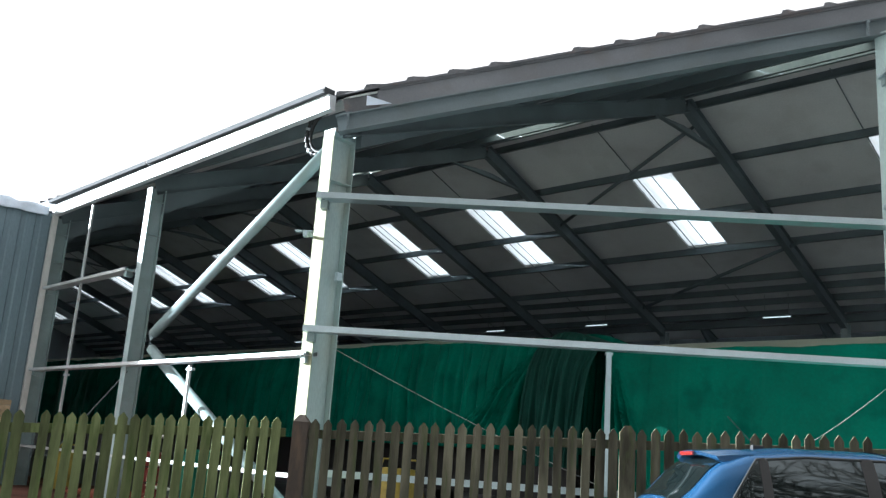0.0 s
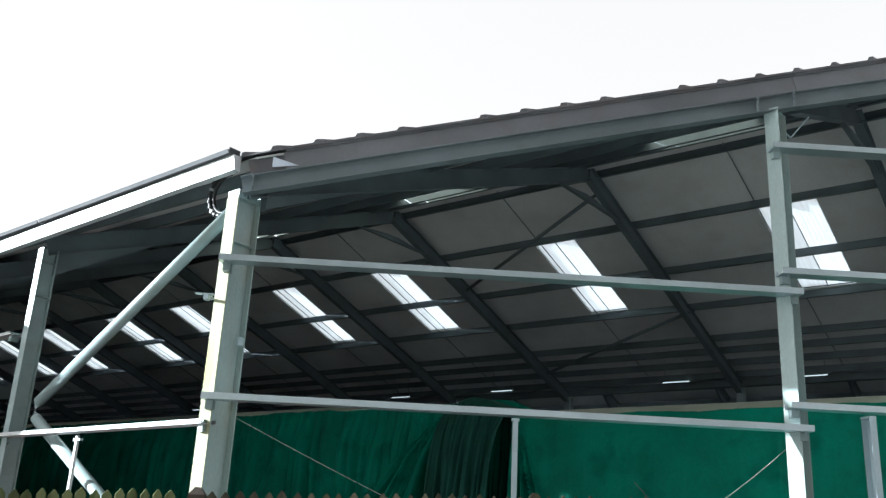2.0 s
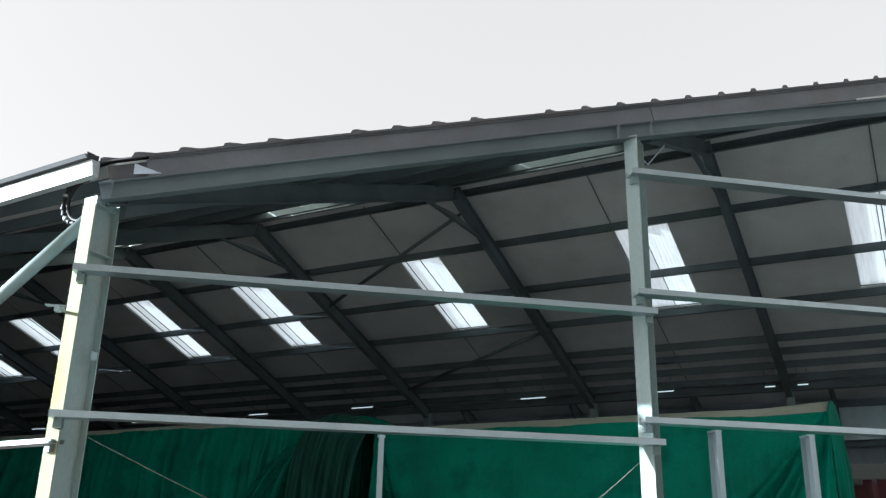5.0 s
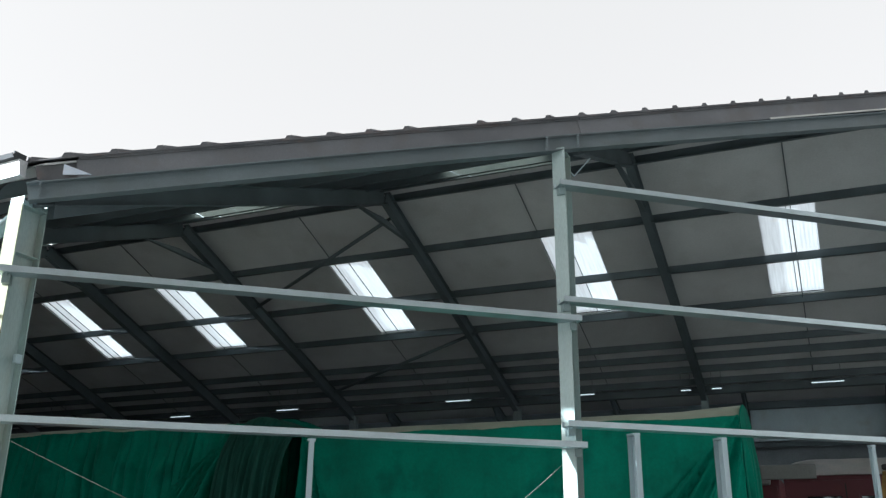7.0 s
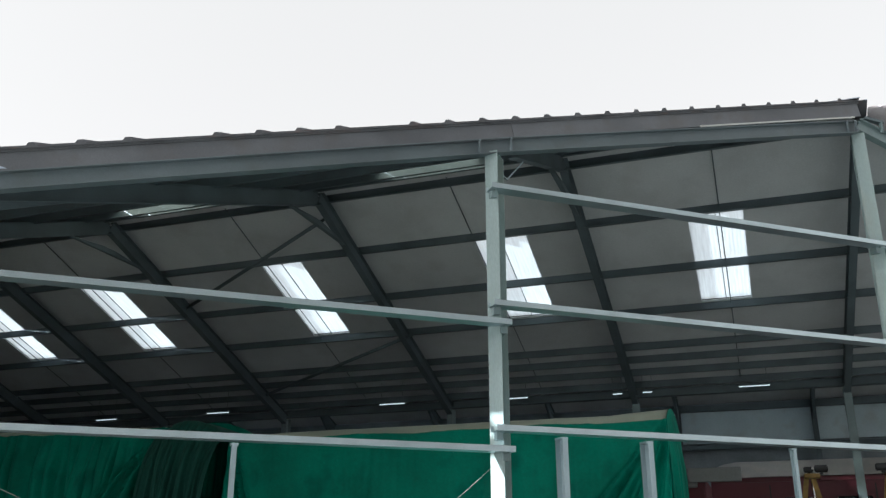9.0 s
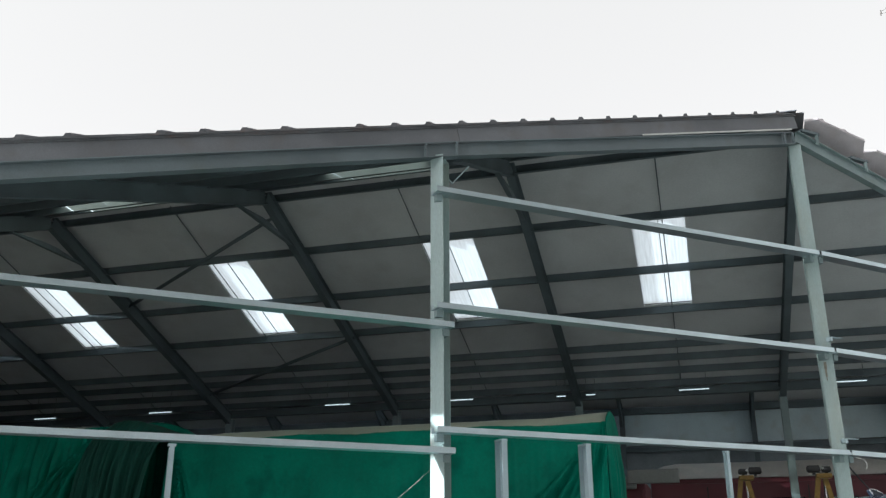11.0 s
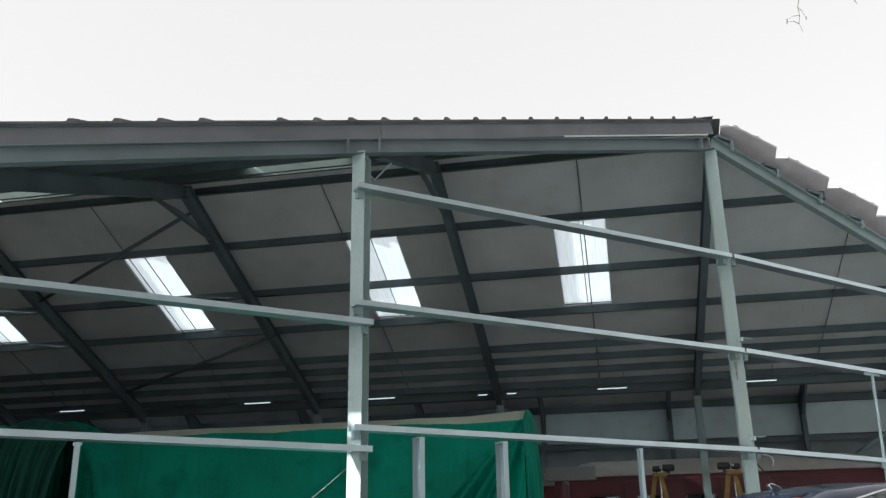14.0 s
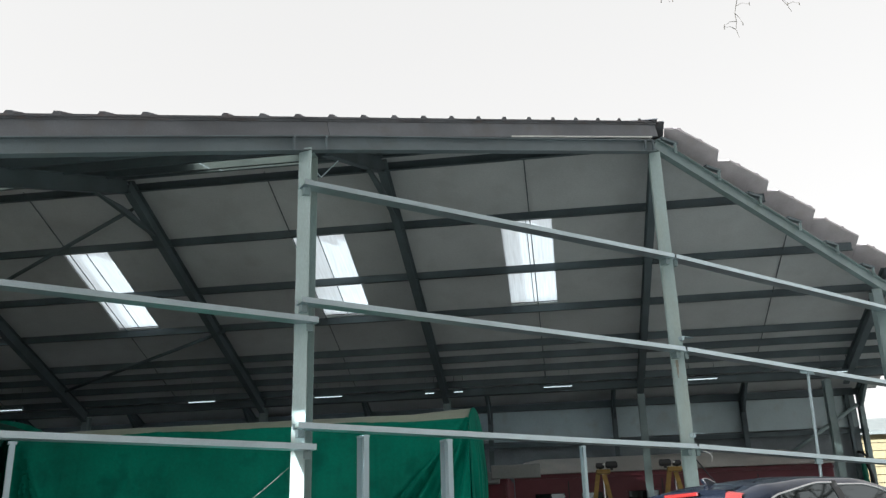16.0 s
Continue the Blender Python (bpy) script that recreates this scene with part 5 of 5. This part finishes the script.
car("suv", "parked dark navy estate car with chrome window trim", NAVY_PAINT, pose(10.37, -0.67, -0.05, 0, 0, 36), 4.52, 1.82, 1.815, 1.14,
    [(0.0, 1.17), (0.22, 1.715), (0.5, 1.8), (1.0, 1.85), (1.5, 1.86), (1.9, 1.775), (2.4, 1.56), (3.2, 1.17)],
    [(0.0, 0.95), (0.06, 1.13), (3.25, 1.14), (4.1, 0.92), (4.52, 0.65)],
    [(0.02, 1.14, 0.1, 0.95, 0.95, 0.0), (1.19, 2.7, 0.1, 0.93, 0.0, 1.0)], (0.05, 0.15), (0.82, 3.55), 0.34, CHROME, suv_extras)

# ---- ropes and cables ----
def rope(a, b, sag, radius, mat, label):
    a, b = Vector(a), Vector(b)
    pts = [a.lerp(b, i / 16) - Vector((0, 0, sag * 4 * (i / 16) * (1 - i / 16))) for i in range(17)]
    tagged(wire("rope", [tuple(p) for p in pts], radius, mat), label, "rope", "ropes")


rope(wall_pt(-0.005, 2.6, 0.1), wall_pt(0.5, 0.92, 0.15), 0.04, 0.0028, WHITE_ROPE, "thin pale rope tied from the corner column to the rail")
rope(wall_pt(0.945, 2.56, 0.05), wall_pt(0.6, 0.92, 0.15), 0.17, 0.003, WHITE_ROPE, "thin pale rope slung from a post to the rail")
rope(wall_pt(2.0, 3.0, 0.02), wall_pt(2.5, 0.0, -0.3), 0.06, 0.012, GUTTER, "dark cable hanging from the ridge post")
rope(side_pt(-6.2, 2.4, -0.05), side_pt(-9.0, 0.9, -0.05), 0.0, 0.012, STEEL_DARK, "thin dark tie wire beside the long side post")

t = thing("wire_hook", "bent pale wire hook hanging from the lower rail", "hook")
p = wall_pt(2.03, 3.03, 0.22)
wire("hook", [tuple(p + ALONG * a + Vector((0, 0, z))) for a, z in ((-0.14, 0.02), (-0.05, 0.015), (0.04, -0.01), (0.09, -0.06), (0.09, -0.13), (0.06, -0.16))], 0.009, WHITE, t)

# black hose coiled at the head of the corner column
t = thing("hose_coil", "black ribbed hose looped under the eaves beam", "hose")
for j in range(2):
    pts = []
    for i in range(25):
        a = radians(80 + 215 * i / 24)
        pts.append((-0.93 + (0.36 - 0.06 * j) * math.cos(a), 0.06 + 0.03 * j, 5.98 + (0.36 - 0.05 * j) * math.sin(a)))
    wire("loop", pts, 0.028, BLACK, t)
for i in range(12):
    a = radians(95 + 180 * i / 11)
    bm = bmesh.new()
    c = Vector((-0.93 + 0.36 * math.cos(a), 0.06, 5.98 + 0.36 * math.sin(a)))
    d = Vector((-math.sin(a), 0, math.cos(a)))
    sweep(bm, c - d * 0.02, c + d * 0.02, prof_round(0.042, 10), (0, 1, 0))
    part("rib", bm, BLACK if i % 4 else GALV_BRIGHT, t)

# crumpled film on the eave of the clad wall
t = thing("plastic_film", "crumpled blue-white plastic film draped over the eave", "plastic film")
bm = bmesh.new()
g = []
for i in range(81):
    y = 0.22 - 3.9 * i / 80
    col = []
    for j in range(9):
        v = j / 8
        q = noise.noise(Vector((y * 3.1, v * 2.5, 1))) + 0.5 * noise.noise(Vector((y * 7.3, v * 4, 5)))
        hang = max(0.0, v - 0.4) / 0.6
        fall = (0.19 + 0.09 * noise.noise(Vector((y * 1.7, 3, 3)))) * hang
        col.append(bm.verts.new((-11.55 + 0.53 * min(1.0, v / 0.4) + 0.035 * q * hang + 0.02, y, 6.225 + 0.05 * (1 + q) * (1 - hang) - fall + 0.012 * q)))
    g.append(col)
for r, q in zip(g, g[1:]):
    for j in range(8):
        bm.faces.new((r[j], r[j + 1], q[j + 1], q[j]))
ob = part("sheet", bm, PLASTIC_FILM, t, "", True)
ob.modifiers.new("thick", "SOLIDIFY").thickness = 0.006


# ---- clutter on the shed floor behind the fence ----
def bulk_bag(x, y, w, h):
    t = thing("bulk_bag", "yellow woven bulk bag standing on the floor", "bulk bag", "bulk bags", (x, y, 0))
    bm = bmesh.new()
    rows = []
    for j in range(9):
        v = j / 8
        e = w / 2 * (1 + 0.1 * math.sin(v * math.pi)) * (1 - 0.15 * v ** 4)
        rows.append([bm.verts.new((e * (1 + 0.07 * noise.noise(Vector((a, v * 3, x)))) * math.copysign(abs(math.cos(a)) ** 0.55, math.cos(a)), e * math.copysign(abs(math.sin(a)) ** 0.55, math.sin(a)), h * v + 0.05 * v * noise.noise(Vector((a * 2, y, 0))))) for a in [2 * math.pi * i / 24 for i in range(24)]])
    for r, q in zip(rows, rows[1:]):
        for i in range(24):
            bm.faces.new((r[i], r[(i + 1) % 24], q[(i + 1) % 24], q[i]))
    bm.faces.new(rows[0])
    bm.faces.new(rows[-1][::-1])
    part("sack", bm, BAG, t, "", True)
    for sx in (-1, 1):
        wire("loop", [(sx * w * 0.4, -w * 0.3, h * 0.95), (sx * w * 0.45, -w * 0.12, h + 0.16), (sx * w * 0.45, w * 0.12, h + 0.16), (sx * w * 0.4, w * 0.3, h * 0.95)], 0.02, BAG, t)


bulk_bag(-1.85, 3.2, 0.72, 1.0)
bulk_bag(-10.2, 1.2, 0.5, 0.8)

t = thing("plank_stack", "stack of pale sawn planks against the clad wall", "timber stack", "", (-10.72, -1.3, 0))
for i in range(16):
    bm = bmesh.new()
    e = 0.02 * math.sin(2.4 * i)
    block(bm, -0.28 + e, 0.12 + e, -1.6 + e, 1.27 - 0.5 * e, 0.115 * i - 0.02, 0.115 * i + 0.085, 0.006)
    part("plank", bm, PLANK, t)
    if i < 15:
        for y in (-1.2, 0.0, 1.0):
            bm = bmesh.new()
            block(bm, -0.25, 0.08, y - 0.03, y + 0.03, 0.115 * i + 0.085, 0.115 * i + 0.095)
            part("spacer", bm, PLANK, t)
t = thing("drum", "white plastic drum with a lid", "drum", "", (-9.4, 2.0, 0))
bm = bmesh.new()
sweep(bm, (0, 0, 0), (0, 0, 1.05), prof_round(0.28, 24), (0, 1, 0))
part("barrel", bm, WHITE, t)
bm = bmesh.new()
sweep(bm, (0, 0, 1.05), (0, 0, 1.12), prof_round(0.26, 24), (0, 1, 0))
part("lid", bm, WHITE, t)
t = thing("crate_stack", "stack of red plastic crates on the floor", "crate stack", "", (-8.2, 2.1, 0))
for i in range(3):
    bm = bmesh.new()
    block(bm, -0.2, 0.2, -0.2, 0.2, 0.32 * i, 0.32 * i + 0.3, 0.02)
    part("crate", bm, RED, t)
t = thing("trolley", "white tubular trolley frame standing behind the fence", "trolley", "", (-6.6, 1.45, 0))
for a, b in (((-0.3, 0, 0.1), (-0.3, 0, 1.25)), ((0.1, 0, 0.1), (0.1, 0, 1.0)), ((-0.3, 0, 0.75), (0.15, 0, 0.7)), ((-0.3, 0, 1.25), (-0.05, 0, 1.28)), ((-0.4, 0, 0.3), (0.3, 0, 0.3))):
    bm = bmesh.new()
    sweep(bm, a, b, prof_round(0.03, 10), (0, 1, 0.01))
    part("tube", bm, WHITE, t)
for x in (-0.3, 0.1):
    bm = bmesh.new()
    sweep(bm, (x, -0.03, 0.09), (x, 0.03, 0.09), prof_round(0.09, 16))
    part("wheel", bm, BLACK, t)
t = thing("wheelie_bin", "green plastic wheelie bin with its lid closed", "bin", "", (-6.4, 2.1, 0))
bm = bmesh.new()
rows = [[bm.verts.new((x * w, y * w, z)) for x, y in ((-1, -1), (1, -1), (1, 1), (-1, 1))] for z, w in ((0.06, 0.2), (0.98, 0.27))]
for i in range(4):
    bm.faces.new((rows[0][i], rows[0][(i + 1) % 4], rows[1][(i + 1) % 4], rows[1][i]))
bm.faces.new(rows[0])
bm.faces.new(rows[1])
part("body", bm, GREEN_PLASTIC, t)
bm = bmesh.new()
block(bm, -0.3, 0.3, -0.3, 0.3, 0.98, 1.06, 0.02)
part("lid", bm, GREEN_PLASTIC, t)
for x in (-0.2, 0.2):
    bm = bmesh.new()
    sweep(bm, (x - 0.03, 0.22, 0.1), (x + 0.03, 0.22, 0.1), prof_round(0.1, 16), (0, 0, 1))
    part("wheel", bm, BLACK, t)
# broken bricks and offcuts heaped along the open side
bm = bmesh.new()
rnd = random.Random(5)
for i in range(220):
    x, y = rnd.uniform(-9.5, -0.6), rnd.uniform(0.7, 2.2)
    m = pose(x, y, 0.04 + 0.5 * max(0, 1 - abs(x + 1.6) / 1.4) * rnd.random() * (y < 1.8), rnd.uniform(-25, 25), rnd.uniform(-25, 25), rnd.uniform(0, 180)) @ Matrix.Diagonal((rnd.uniform(0.1, 0.24), 0.11, 0.07, 1))
    bmesh.ops.create_cube(bm, size=1.0, matrix=m)
tagged(part("brick_rubble", bm, material("red_brick", (0.30, 0.10, 0.06), 0.9, 0.0, 0.4, 3, 40, 0.3)), "scattered red brick rubble on the shed floor", "rubble", kind="stuff")

# ---- cream boarded building beyond ----
t = thing("boarded_building", "cream weatherboarded building with a grey-green roof", "building")
bm = bmesh.new()
block(bm, 25.75, 48.0, 45.0, 55.0, 0.0, 7.2)
part("wall", bm, CREAM_BOARD, t)
for i in range(16):
    z = 0.2 + 0.43 * i
    bm = bmesh.new()
    vs = [bm.verts.new((x, y, zz)) for x in (25.7, 48.05) for y, zz in ((44.99, z + 0.42), (44.93, z), (44.99, z))]
    bm.faces.new(vs[:3])
    bm.faces.new(vs[3:])
    for k in range(3):
        bm.faces.new((vs[k], vs[(k + 1) % 3], vs[3 + (k + 1) % 3], vs[3 + k]))
    part("board", bm, CREAM_BOARD, t)
bm = bmesh.new()
vs = [bm.verts.new((x, y, z)) for x in (25.3, 48.4) for y, z in ((44.5, 7.05), (44.5, 7.25), (50, 8.6), (55.5, 7.25), (55.5, 7.05), (50, 8.4))]
bm.faces.new(vs[:6])
bm.faces.new(vs[6:][::-1])
for k in range(6):
    bm.faces.new((vs[k], vs[(k + 1) % 6], vs[6 + (k + 1) % 6], vs[6 + k]))
part("roof", bm, GREY_BOX, t)

# ---- bare tree whose twigs hang over the yard ----
t = thing("bare_tree", "bare tree with thin hanging twigs over the yard", "tree", "", (17.2, -3.4, 0))
base = Vector((17.2, -3.4, 0))
wire("trunk", [(0, 0, -0.1), (0.05, 0.02, 1.5), (-0.05, 0.0, 3.2), (0.1, 0.05, 5.4), (0.0, 0.1, 8.5), (0.1, 0.2, 11.0)], 0.24, BARK, t, "", True)
wire("limb", [(0.0, 0.0, 4.6), (-1.4, 0.6, 6.2), (-3.2, 1.3, 6.9), (-4.8, 1.9, 6.9), (-6.6, 2.5, 6.6)], 0.07, BARK, t, "", True)


def twig(start, drop, seed):
    """A hanging twig that wanders on its way down, with short side shoots and buds."""
    r = random.Random(seed)
    p, lean = Vector(start), 0.0
    pts = [tuple(p)]
    for i in range(18):
        lean = 0.6 * lean + r.uniform(-0.035, 0.035)
        p = p + Vector((lean, 0.5 * lean, -drop / 18))
        pts.append(tuple(p))
    wire("twig", pts, 0.009, BARK, t, "", True)
    for i in range(4, 18):
        q = Vector(pts[i])
        e = q + Vector((r.choice((-1, 1)) * r.uniform(0.05, 0.16), r.uniform(-0.1, 0.1), r.uniform(-0.1, 0.02)))
        wire("twig", [tuple(q), tuple(q.lerp(e, 0.5) + Vector((0, 0, 0.02))), tuple(e)], 0.0032, BARK, t, "", True)
        wire("bud", [tuple(e + Vector((0, 0, 0.012))), tuple(e - Vector((0, 0, 0.014)))], 0.004, BARK, t)


twig(Vector((11.4, -1.2, 6.75)) - base, 1.42, 1)
twig(Vector((11.62, -1.2, 6.75)) - base, 1.13, 2)
twig(Vector((10.9, -1.1, 6.65)) - base, 0.84, 3)
twig(Vector((11.2, -1.15, 6.7)) - base, 0.98, 4)
for sx, sy in ((1, 0.3), (-0.5, -1), (0.4, 1), (0.9, -0.6)):
    wire("limb", [(0, 0, 6.0), (sx * 1.0, sy * 1.0, 7.6), (sx * 2.0, sy * 2.2, 9.2), (sx * 2.4, sy * 3.0, 10.6)], 0.07, BARK, t, "", True)


# ---- bare woodland on the near side of the yard ----
def grow(bm, p, d, length, r, depth, rnd):
    q = p + d * length
    sweep(bm, p, q, prof_round(r, 5), (0.31, 0.95, 0.05))
    if depth == 0:
        return
    for i in range(3 if depth > 1 else 4):
        a = (d + Vector((rnd.uniform(-1, 1), rnd.uniform(-1, 1), rnd.uniform(-0.25, 0.7))) * 0.75).normalized()
        grow(bm, p + d * length * rnd.uniform(0.55, 1.0), a, length * rnd.uniform(0.6, 0.8), r * 0.55, depth - 1, rnd)


# Out of view: reflected in the car glass, and dims light on the shed.
wood = []
for n in range(3):
    rnd = random.Random(20 + n)
    t = thing("woodland_tree", "tall bare tree on the near side of the yard", "tree", "woodland trees", (0, 0, 0))
    bm = bmesh.new()
    sweep(bm, (0, 0, -0.1), (0.1, 0, 4.2), prof_round(0.26, 8), (0, 1, 0))
    part("trunk", bm, BARK, t)
    bm = bmesh.new()
    for i in range(5):
        a = 2 * math.pi * i / 5 + n
        grow(bm, Vector((0.08, 0, 2.6 + 0.4 * i)), Vector((math.cos(a) * 0.55, math.sin(a) * 0.55, 0.9)).normalized(), 2.8, 0.11, 4, rnd)
    part("crown", bm, BARK, t)
    wood.append(t)
spots = [(1.0, -21.0), (5.5, -18.0), (10.0, -20.5), (14.5, -17.5), (19.0, -19.5), (23.0, -16.0), (26.5, -11.5), (29.0, -6.0), (12.0, -25.0), (17.0, -26.0), (22.0, -23.0), (6.0, -25.0), (30.0, -15.0), (33.0, -8.0), (37.0, -2.5)]
for i, (x, y) in enumerate(spots):
    m = pose(x, y, 0, 0, 0, 47 * i) @ Matrix.Scale(1.45 + 0.1 * (i % 4), 4)
    if i < 3:
        wood[i].matrix_basis = m
    else:
        copy_thing(wood[i % 3], m)
